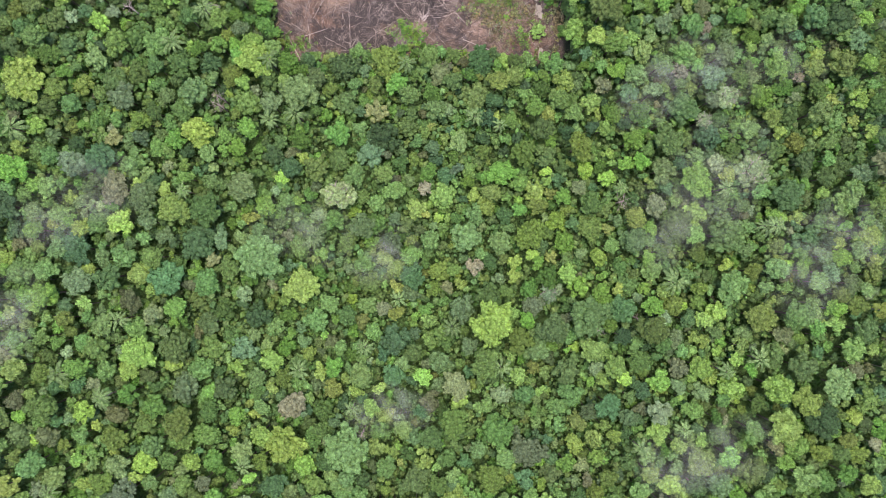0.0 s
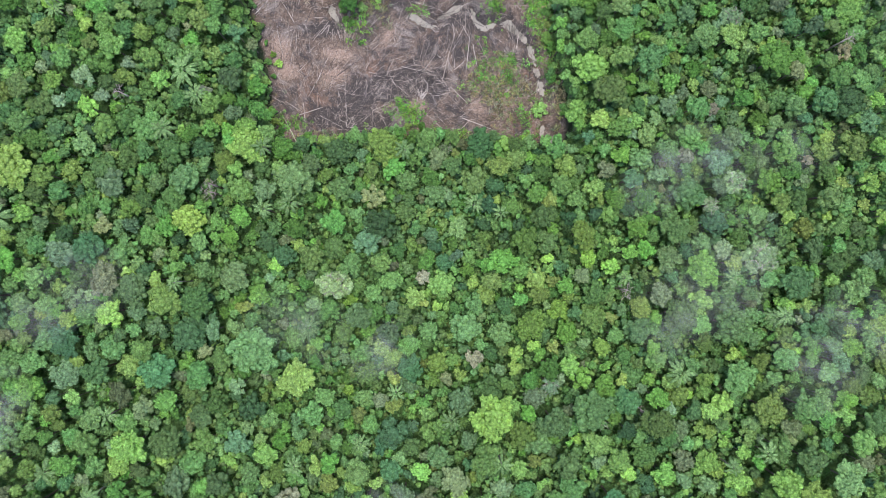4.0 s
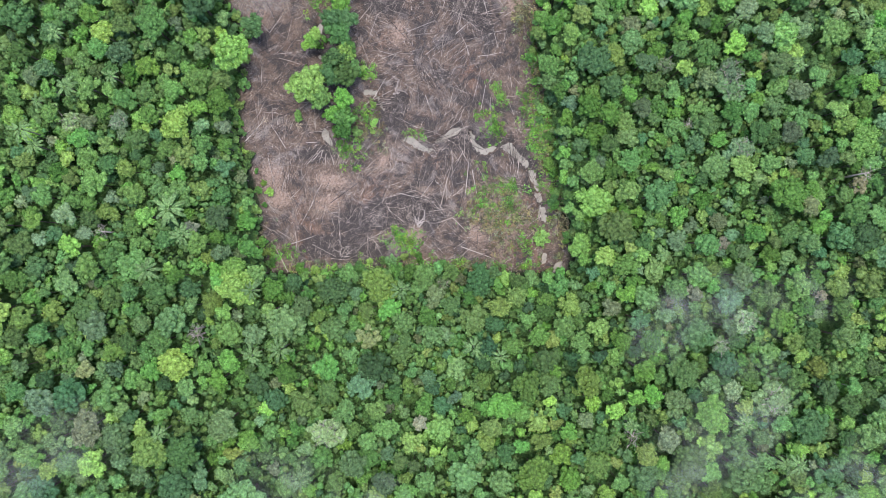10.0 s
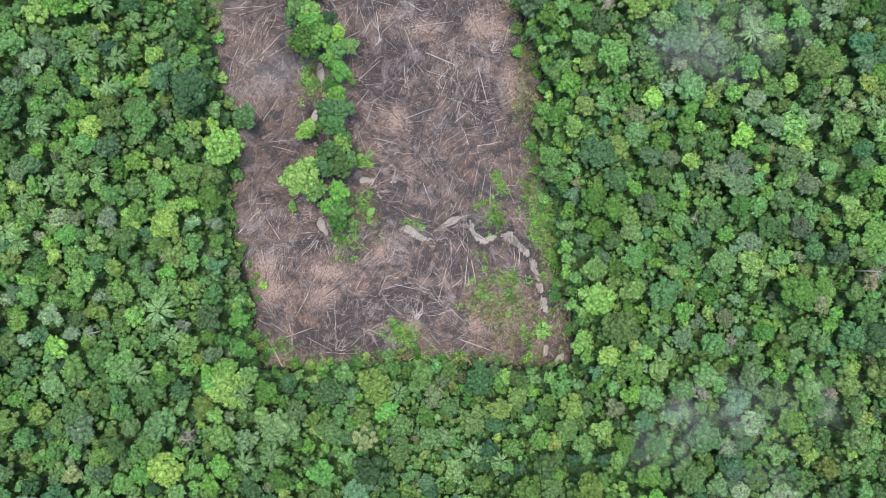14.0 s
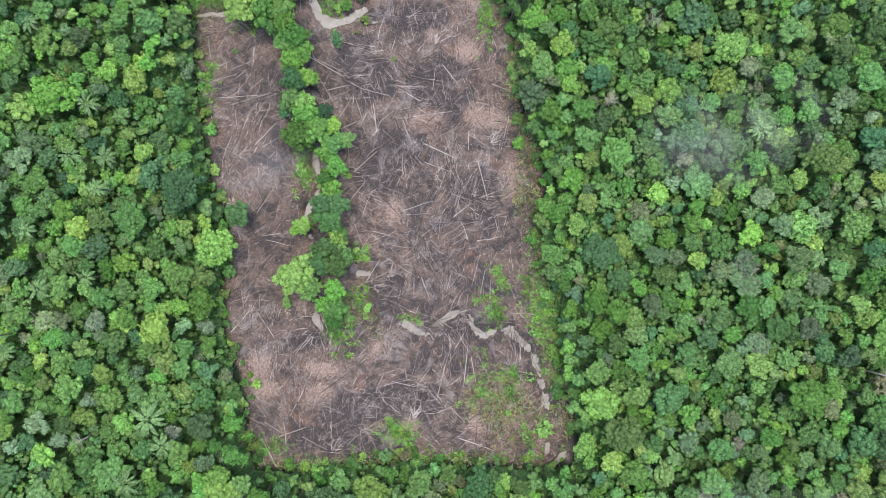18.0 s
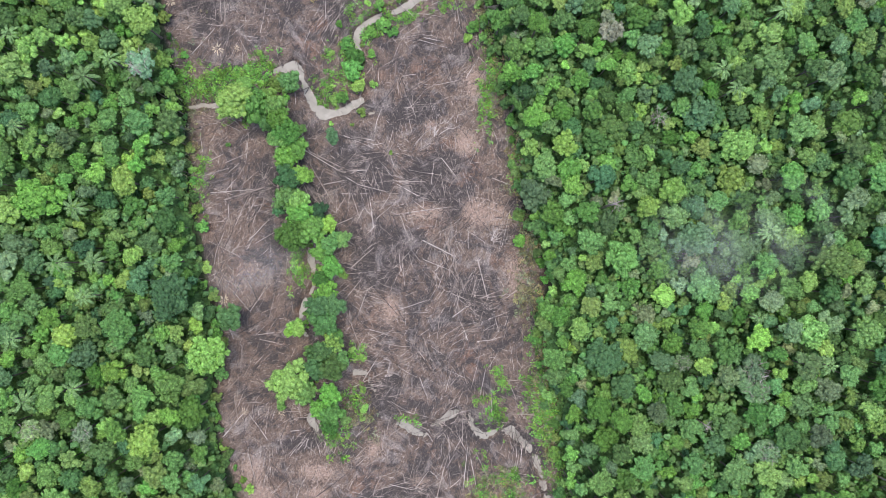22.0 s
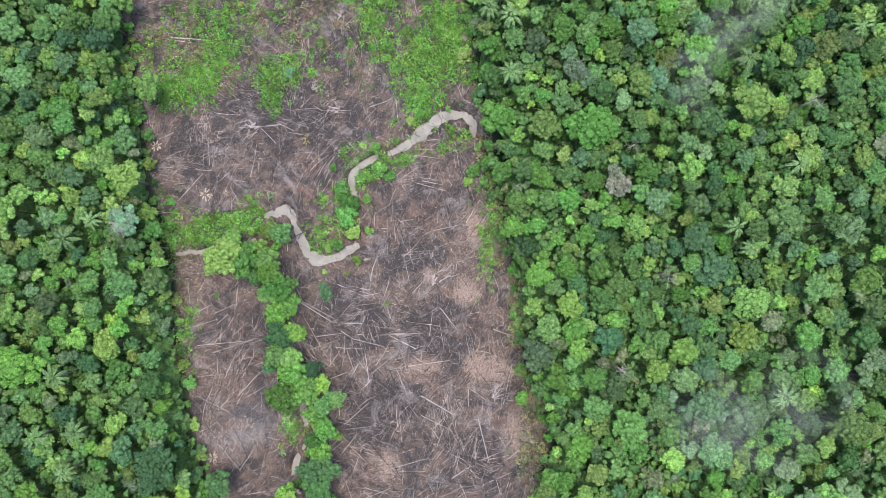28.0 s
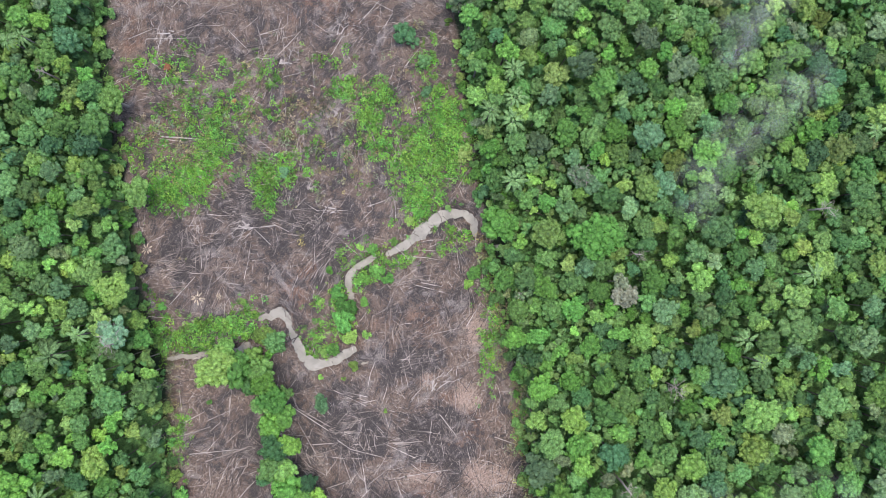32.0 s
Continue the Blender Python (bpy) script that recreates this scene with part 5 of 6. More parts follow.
def noted_trees():
    for colour, spots in sorted(NOTED.items(), key=lambda q: q[0] not in ("palm", "bare")):
        for x, y, r in spots:
            if colour in ("palm", "bare") and free(x, y, r, 0.3):
                TREES.append((x, y, r, colour, colour, 2))
                claim(x, y, r * 0.7)
            elif colour not in ("palm", "bare") and free(x, y, r, 0.5):
                form = "wide" if r > 5.2 else "ragged" if colour in ("pale", "tan") else "dome"
                TREES.append((x, y, r * 1.12, colour, form, 2))
                claim(x, y, r)
    for colour, spots in FURTHER.items():
        for x, y, r in spots:
            if -inward(x, y) > r * 0.3 and free(x, y, r, 0.55):
                TREES.append((x, y, r * 1.15, colour, "wide" if r > 4.4 else "ragged" if colour in ("pale", "tan") else "dome" if r > 2.4 else "small", 1 if inward(x, y) > -14 else 0))
                claim(x, y, r)
    for x, y, r, colour in CREEK_TREES:
        TREES.append((x, y, r * 1.2, colour, "wide" if r > 4.6 else "dome", 3))
        claim(x, y, r)


def reach(y):
    """How far to each side the forest is built."""
    return np.interp(y, [-92, 60, 308], [154, 148, 128])


def fill_trees():
    """The rest of the forest: large crowns first, then smaller ones into the gaps."""
    names = ["mid", "fresh", "light", "olive", "blue", "dark", "pale", "lime", "moss", "dusty"]
    odds = np.array([0.30, 0.15, 0.11, 0.12, 0.06, 0.10, 0.02, 0.015, 0.07, 0.055])
    for lo, hi, tries, close in ((3.6, 5.2, 600, 0.9), (2.6, 3.6, 5000, 0.80), (1.9, 2.6, 13000, 0.76), (1.2, 1.9, 12000, 0.74), (1.3, 2.2, 5000, 0.60)):
        xs, ys, rs = rng.uniform(-152, 152, tries), rng.uniform(-92, 308, tries), rng.uniform(lo, hi, tries)
        xs = 4 + xs * reach(ys) / 152
        deep = -depth_in(xs, ys)
        pick = rng.choice(len(names), tries, p=odds / odds.sum())
        for x, y, r, d, c in zip(xs, ys, rs, deep, pick):
            if d > r * 0.35 and (close > 0.65 or d < 10) and free(x, y, r, close):
                form = "wide" if r > 4.3 else "tuft" if r < 1.9 else "small" if r < 2.6 else ("dome", "fine", "ragged", "wide", "dome")[int(rng.integers(5))]
                TREES.append((x, y, r * 1.18, names[c], form, 1 if d < 14 else 0))
                claim(x, y, r)


noted_trees()
fill_trees()


def tint_of(colour):
    base = np.array(GREENS[colour]) * (1.0, 1.04, 1.06) * rng.uniform(0.60, 1.44)
    return base * np.array([rng.uniform(0.88, 1.14), 1.0, rng.uniform(0.85, 1.15)])


def top_of(x, y, r, form, role):
    if role == 3:
        return height(x, y) + 4.5 + 1.3 * r
    low = {"tuft": 8.5, "small": 9.5}.get(form, 10.5)
    edge = min(max(-inward(x, y) / 10, 0.2), 1)
    return 0.6 * height(x, y) + low * (0.75 + 0.25 * edge) + 1.25 * r + 1.8 * float(waves(0.5 * x, 0.5 * y)) + rng.uniform(-2.6, 2.0)


def broadleaf(x, y, r, colour, form, top):
    base = height(x, y)
    ob = new("broadleaf_tree")
    ob.matrix_basis = pose(x, y, base)
    tagged(ob, f"{WORDS[colour]} broadleaf tree with {FORMS[form]}", "tree", "forest trees round the clearing")
    i = int(rng.integers(100))
    turn = rng.uniform(0, 360)
    c = child("crown", CROWN_MESH[form][i % len(CROWN_MESH[form])], ob, pose(0, 0, top - base, 0, 0, turn) @ Matrix.Diagonal((r, r * rng.uniform(0.76, 1.12), r * rng.uniform(0.85, 1.15), 1)))
    c.color = (*tint_of(colour), 1)
    if colour == "pale":
        for k in range(6):
            child("branch", LIMB_MESH[k % 4], ob, pose(0, 0, top - base - 0.45 * r, 0, 0, k * 60 + turn) @ Matrix.Diagonal((r, r, r * 0.75, 1)), "bare whitish branch")
    h = top - base - 0.5 * r
    child("trunk", TRUNK_MESH[i % 3], ob, pose(0, 0, 0, 0, 0, turn) @ Matrix.Diagonal((max(h, r * 3), max(h, r * 3), h, 1)))


def forest_mass(trees):
    """All the further trees, as one mass of crowns and trunks."""
    vs, fs, ns, mi, ts, at = [], [], [], [], [], 0
    for x, y, r, colour, form, top in trees:
        v, f, n = CROWNS[form][int(rng.integers(len(CROWNS[form])))]
        w = rng.uniform(0, 6.283)
        c, s = math.cos(w), math.sin(w)
        q = v * np.array([r, r * rng.uniform(0.76, 1.12), r * rng.uniform(0.85, 1.15)])
        vs.append(np.stack([c * q[:, 0] - s * q[:, 1] + x, s * q[:, 0] + c * q[:, 1] + y, q[:, 2] + top], 1))
        ns.append(np.stack([c * n[:, 0] - s * n[:, 1], s * n[:, 0] + c * n[:, 1], n[:, 2]], 1))
        fs.append(f + at)
        mi.append(np.zeros(len(f), np.int32))
        ts.append(np.tile(np.append(tint_of(colour), 1), (len(v), 1)))
        at += len(v)
        base = height(x, y) - 0.3
        k = np.arange(5)
        ring = np.stack([np.cos(k * 1.2566), np.sin(k * 1.2566)], 1)
        v = np.concatenate([np.c_[ring * 0.07 * r + (x, y), np.full(5, base)], np.c_[ring * 0.035 * r + (x, y), np.full(5, top - 0.7 * r)]])
        f = np.concatenate([np.stack([k, (k + 1) % 5, (k + 1) % 5 + 5], 1), np.stack([k, (k + 1) % 5 + 5, k + 5], 1)])
        vs.append(v)
        ns.append(np.c_[np.tile(ring, (2, 1)), np.zeros(10)])
        fs.append(f + at)
        mi.append(np.ones(len(f), np.int32))
        ts.append(np.full((len(v), 4), 0.2))
        at += len(v)
    me = mesh_from("forest", np.concatenate(vs), np.concatenate(fs), [LEAF_MASS, BARK_MASS], np.concatenate(mi), normals=np.concatenate(ns))
    a = me.attributes.new("tint", "FLOAT_COLOR", "POINT")
    a.data.foreach_set("color", np.concatenate(ts).astype(np.float32).ravel())
    tagged(new("forest", me), "dense tropical rainforest canopy of many mixed green crowns", "forest", kind="stuff")


def frond():
    """A palm frond one metre long: an arching rib between two rows of drooping leaflets that close into a blade, growing along x."""
    v, f = [], []

    def rib(t):
        return np.array([t - 0.12 * t ** 3, 0, 0.34 * t - 0.62 * t * t])
    for i in range(11):
        a, b = rib(i / 11), rib((i + 1) / 11)
        n = len(v)
        v += [a + (0, 0.010, 0.01), a - (0, 0.010, -0.01), b - (0, 0.008, -0.01), b + (0, 0.008, 0.01)]
        f += [(n, n + 1, n + 2), (n, n + 2, n + 3)]
        if i > 1:
            long = 0.085 * math.sin(math.pi * (0.10 + 0.84 * i / 11)) + 0.02
            for side in (1, -1):
                n = len(v)
                v += [a, b, b + (0.06, side * long, -0.055), a + (0.075, side * long * 0.96, -0.06)]
                f += [(n, n + 1, n + 2), (n, n + 2, n + 3)] if side < 0 else [(n, n + 2, n + 1), (n, n + 3, n + 2)]
    return np.array(v), np.array(f)


FROND_MESH = mesh_from("frond", *frond(), [LEAF])
PALM_TRUNK = mesh_from("trunk", *pole([(0, 0, -0.03), (0.004, 0, 0.3), (0.008, 0.004, 0.7), (0, 0, 1)], [0.016, 0.012, 0.011, 0.010], 7, False), [BARK], smooth=True)


def palm(x, y, r, top):
    base = height(x, y)
    ob = new("palm_tree")
    ob.matrix_basis = pose(x, y, base)
    tagged(ob, "tall green palm with a star of long fronds", "palm tree", "palms among the trees")
    h = top - base
    child("trunk", PALM_TRUNK, ob, Matrix.Diagonal((h, h, h, 1)))
    col = np.array((0.130, 0.235, 0.085)) * rng.uniform(0.8, 1.3)
    n = int(rng.integers(9, 13))
    for k in range(n):
        s = r * 1.35 * rng.uniform(0.75, 1.1)
        q = child("frond", FROND_MESH, ob, pose(0, 0, h, rng.uniform(-12, 12), rng.uniform(-18, 16), 360 * k / n + rng.uniform(-9, 9)) @ Matrix.Diagonal((s, s * 1.15, s, 1)))
        q.color = (*col, 1)


def limb(seed, thick=0.022):
    """One bare limb of length 1 along x, forking into twigs."""
    g = np.random.default_rng(seed)
    pieces = []

    def grow(p, d, long, thick, left):
        e = p + d * long
        m = (p + e) / 2 + g.normal(0, 0.06 * long, 3)
        pieces.append(pole([p, m, e], [thick, thick * 0.8, thick * 0.55], 4, False))
        if left:
            for _ in range(3):
                q = d + g.normal(0, 0.55, 3) * (1, 1, 0.6)
                grow(e if g.random() < 0.6 else m, q / np.linalg.norm(q), long * g.uniform(0.5, 0.75), thick * 0.55, left - 1)
    grow(np.zeros(3), np.array([0.85, 0, 0.5]), 0.5, thick, 3)
    return join(pieces)


LIMB_MESH = [mesh_from("branch", *limb(i), [BARE_WOOD]) for i in range(4)]
BARE_TRUNK = mesh_from("trunk", *pole([(0, 0, -0.03), (0, 0, 0.1), (0.01, 0.01, 0.6), (0, 0.01, 1)], [0.03, 0.02, 0.016, 0.009], 7), [BARE_WOOD], smooth=True)


def bare_tree(x, y, r, top):
    base = height(x, y)
    ob = new("dead_tree")
    ob.matrix_basis = pose(x, y, base)
    tagged(ob, "leafless whitish dead tree with forking bare branches", "tree", "bare trees in the canopy")
    h = top - base - 0.4 * r
    child("trunk", BARE_TRUNK, ob, Matrix.Diagonal((h, h, h, 1)))
    for k in range(7):
        s = r * rng.uniform(0.8, 1.15)
        child("branch", LIMB_MESH[k % 4], ob, pose(0, 0, h * rng.uniform(0.82, 1.0), 0, 0, k * 51.4 + rng.uniform(-20, 20)) @ Matrix.Diagonal((s, s, s * 0.8, 1)))


def plant_forest():
    mass, single = [], 0
    order = sorted(TREES, key=lambda q: (-q[5], abs(q[0] + 8)))
    for x, y, r, colour, form, role in order:
        top = top_of(x, y, r, form, role)
        if form == "palm":
            palm(x, y, r, top + 3)
        elif form == "bare":
            bare_tree(x, y, r, top + 2.5)
        elif role and single < 320:
            broadleaf(x, y, r, colour, form, top)
            single += 1
        else:
            mass.append((x, y, r, colour, form, top))
    for x, y, d in understorey():
        mass.append((x, y, rng.uniform(1.9, 3.0), ("mid", "fresh", "dark", "olive", "mid")[int(rng.integers(5))], "tuft", height(x, y) + min(rng.uniform(6.5, 11.0), 2.5 + d)))
    forest_mass(mass)


def understorey():
    """Young trees under the canopy, on a shaken grid."""
    gx, gy = np.meshgrid(np.arange(-150, 160, 8.0), np.arange(-90, 308, 8.0))
    x, y = gx.ravel() + rng.uniform(-3, 3, gx.size), gy.ravel() + rng.uniform(-3, 3, gx.size)
    d = -depth_in(x, y)
    return [q for q in zip(x, y, d) if q[2] > 2 and abs(q[0] - 4) < reach(q[1])]


plant_forest()


def undergrowth():
    """Leafy tops of bushes and young trees that fill the gaps between the crowns."""
    covered = np.zeros((404, 312), bool)
    for x, y, r, colour, form, role in TREES:
        k = 0.25 if form in ("palm", "bare") else 0.72
        i, j, n = int(y + 93), int(x + 152), int(k * r) + 1
        for b in range(max(i - n, 0), min(i + n + 1, 404)):
            for a in range(max(j - n, 0), min(j + n + 1, 312)):
                if math.hypot(a - 151.5 - x, b - 92.5 - y) < k * r:
                    covered[b, a] = True
    gx, gy = np.meshgrid(np.arange(-148, 156, 1.45), np.arange(-91, 307, 1.45))
    x, y = gx.ravel() + rng.uniform(-0.6, 0.6, gx.size), gy.ravel() + rng.uniform(-0.6, 0.6, gx.size)
    d = -depth_in(x, y)
    keep = (d > 0.8) & (np.abs(x - 4) < reach(y)) & ~covered[(y + 93).astype(int), (x + 152).astype(int)] & ((to_pools(x, y) > 1.6) | (x > 25))
    x, y, d = x[keep], y[keep], d[keep]
    n = len(x)
    size = rng.uniform(0.45, 1.15, n)
    z = land(x, y) + np.clip(0.8 + 0.9 * d, 0.6, 8.3) + 2.0 * waves(1.7 * x, 1.9 * y) * np.clip(d / 9, 0, 1) + rng.uniform(-1.6, 2.2, n) * np.clip(d / 6, 0.15, 1)
    w = rng.uniform(0, 6.283, n)
    c, q = np.cos(w)[:, None], np.sin(w)[:, None]
    lobe = LOBE[0][None] * (1 + rng.normal(0, 0.24, (n, 11, 1)))
    v = np.stack([(c * lobe[:, :, 0] - q * lobe[:, :, 1]) * size[:, None] + x[:, None], (q * lobe[:, :, 0] + c * lobe[:, :, 1]) * size[:, None] + y[:, None], lobe[:, :, 2] * 0.9 * size[:, None] + z[:, None]], 2).reshape(-1, 3)
    turned = np.stack([c * SOFT[:, 0] - q * SOFT[:, 1], q * SOFT[:, 0] + c * SOFT[:, 1], np.tile(SOFT[:, 2], (n, 1))], 2).reshape(-1, 3)
    f = (np.arange(n)[:, None, None] * 11 + LOBE[1][None]).reshape(-1, 3)
    k = np.repeat(np.arange(n), 7)
    out = rng.normal(size=(len(k), 3)) + (0, 0, 0.7)
    out /= np.linalg.norm(out, axis=1)[:, None]
    p = np.stack([x[k], y[k], z[k]], 1) + out * (size[k] * rng.uniform(0.9, 1.35, len(k)))[:, None]
    a, b = rng.normal(0, 0.2, (len(k), 3)), rng.normal(0, 0.2, (len(k), 3))
    leaves = np.stack([p - a, p + a * 0.8 - b * 0.4, p + b], 1).reshape(-1, 3)
    f = np.concatenate([f, np.arange(len(leaves)).reshape(-1, 3) + len(v)])
    v = np.concatenate([v, leaves])
    out = out + (0, 0, 0.5)
    turned = np.concatenate([turned, np.repeat(out / np.linalg.norm(out, axis=1)[:, None], 3, 0)])
    me = mesh_from("undergrowth", v, f, [LEAF_MASS], normals=turned)
    tint = np.array(GREENS["mid"]) * rng.uniform(0.65, 1.3, (n, 1)) * rng.uniform([0.85, 0.95, 0.85], [1.25, 1.05, 1.2], (n, 3))
    at = me.attributes.new("tint", "FLOAT_COLOR", "POINT")
    at.data.foreach_set("color", np.c_[np.concatenate([np.repeat(tint, 11, 0), np.repeat(1.1 * tint[k], 3, 0)]), np.ones(len(v))].astype(np.float32).ravel())
    tagged(new("undergrowth", me), "leafy bushes and young trees filling gaps between crowns", "plants", kind="stuff")


undergrowth()


def thicket():
    """The closed layer of bushes and vines under the trees, a lumpy leafy sheet."""
    xs, ys = np.arange(-150, 160, 1.4), np.arange(-92, 309, 1.4)
    gx, gy = np.meshgrid(xs, ys)
    gx, gy = gx + rng.uniform(-0.45, 0.45, gx.shape), gy + rng.uniform(-0.45, 0.45, gx.shape)
    d = -depth_in(gx, gy)
    wet = np.where(gx > 25, 9.0, to_line(gx, gy, CREEK_NORTH))
    gz = land(gx, gy) + np.clip(d * 0.7 - 1.2, -1.2, 2.9) + 1.5 * waves(2.3 * gx, 2.6 * gy) * np.clip(d / 8, 0, 1) + rng.uniform(-0.9, 0.9, gx.shape) * np.clip(d / 4, 0, 1)
    w = len(xs)
    i = (np.arange(len(ys) - 1)[:, None] * w + np.arange(w - 1)[None, :]).ravel()
    i = i[(d.ravel()[i] > 0.8) & (wet.ravel()[i] > 4)]
    me = mesh_from("thicket", np.stack([gx.ravel(), gy.ravel(), gz.ravel()], 1), np.stack([i, i + 1, i + 1 + w, i + w], 1), [LEAF_MASS], smooth=True)
    # Tint held below the crowns' green: the gaps' shade is put into the colour.
    k = rng.uniform(0.3, 0.7, gx.size)
    at = me.attributes.new("tint", "FLOAT_COLOR", "POINT")
    at.data.foreach_set("color", np.c_[np.outer(1.5 * k, GREENS["mid"]), np.ones(gx.size)].astype(np.float32).ravel())
    tagged(new("thicket", me), "bushes and vines closing the forest understorey, tinted dark for the gaps' shade", "plants", kind="stuff")


thicket()


# ---- shrubs along the rim of the clearing and the creek ----
def stems():
    return join([pole([(0, 0, -0.05), (0.25 * math.cos(k * 1.6), 0.25 * math.sin(k * 1.6), 0.5), (0.5 * math.cos(k * 1.6 + 0.2), 0.5 * math.sin(k * 1.6 + 0.2), 0.9)], [0.04, 0.03, 0.012], 5, False) for k in range(4)])


STEM_MESH = mesh_from("stems", *stems(), [BARK])


def shrub(x, y, r, colour, tall):
    ob = new("shrub")
    ob.matrix_basis = pose(x, y, height(x, y), 0, 0, rng.uniform(0, 360))
    tagged(ob, f"{WORDS[colour]} leafy shrub at the edge of burnt ground", "shrub", "shrubs round the clearing")
    c = child("foliage", CROWN_MESH["small" if r < 2.2 else "ragged"][int(rng.integers(5))], ob, pose(0, 0, tall) @ Matrix.Diagonal((r, r * rng.uniform(0.8, 1.15), tall * 0.75, 1)))
    c.color = (*tint_of(colour), 1)
    child("stems", STEM_MESH, ob, Matrix.Diagonal((r, r, tall * 0.8, 1)))


def rim():
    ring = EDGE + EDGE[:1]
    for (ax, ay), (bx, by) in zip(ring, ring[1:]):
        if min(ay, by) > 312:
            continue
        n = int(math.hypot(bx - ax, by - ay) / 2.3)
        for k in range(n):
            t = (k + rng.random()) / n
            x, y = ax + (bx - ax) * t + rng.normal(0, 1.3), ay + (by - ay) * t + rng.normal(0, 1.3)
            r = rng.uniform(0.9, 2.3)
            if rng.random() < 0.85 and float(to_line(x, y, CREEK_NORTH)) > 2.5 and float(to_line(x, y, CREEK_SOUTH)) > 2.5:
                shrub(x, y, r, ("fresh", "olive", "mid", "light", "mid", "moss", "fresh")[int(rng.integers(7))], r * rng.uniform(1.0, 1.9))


rim()
for (ax, ay), (bx, by) in zip(CREEK_MIDDLE, CREEK_MIDDLE[1:]):
    for k in range(4):
        t = rng.random()
        side = rng.uniform(0.5, 3.5)
        r = rng.uniform(0.7, 1.5)
        shrub(ax + (bx - ax) * t + side, ay + (by - ay) * t, r, ("fresh", "light", "mid", "lime", "fresh")[int(rng.integers(5))], r * rng.uniform(0.9, 1.5))
for x, y, r, colour in CREEK_SHRUBS:
    shrub(x, y, r, colour, r * 1.2)

# ---- the burnt field: logs, sticks, stumps, regrowth ----
def log_mesh(seed):
    """A felled stem of length 1 along x, with a bend, a taper and a snag or two."""
    g = np.random.default_rng(seed)
    b = g.normal(0, 0.012, (3, 2))
    pieces = [pole([(-0.5, 0, 0), (-0.2, b[0][0], 0), (0.15, b[1][0], 0.004), (0.5, b[2][0], 0)], [0.5, 0.46, 0.40, 0.26], 7)]
    return join(pieces)


def fallen_log(x, y, turn, long, thick, name="fallen_log", label=""):
    ob = new(name, LOG_MESH[int(rng.integers(len(LOG_MESH)))])
    a = radians(turn)
    dx, dy = math.cos(a) * long / 2, math.sin(a) * long / 2
    za, zb = height(x - dx, y - dy), height(x + dx, y + dy)
    z = max((za + zb) / 2, height(x, y) - 0.1) + thick * 0.45
    ob.matrix_basis = pose(x, y, z, 0, -math.degrees(math.atan2(zb - za, long)), turn) @ Matrix.Diagonal((long, thick * 0.66, thick * 0.66, 1))
    tagged(ob, label or "felled bleached tree trunk lying on burnt clay", "log", "felled trunks in the clearing")


LOG_MESH = []
for i in range(6):
    v, f = log_mesh(i)
    LOG_MESH.append(mesh_from("log", v, f, [LOG_WOOD], smooth=False))
LAID = 0
for x, y, turn, long, thick in FELLED:
    fallen_log(x, y, turn, long, thick)
    LAID += 1
while LAID < 290:
    x, y = rng.uniform(-84, 45), rng.uniform(66, 312)
    if inward(x, y) > 2 and float(to_line(x, y, CREEK_MIDDLE)) > 6:
        lie = 60 + 70 * float(waves(0.4 * x, 0.4 * y)) + rng.normal(0, 35)
        fallen_log(x, y, lie, rng.uniform(3, 9), rng.uniform(0.12, 0.3), label="thin felled stem lying on burnt clay")
        LAID += 1


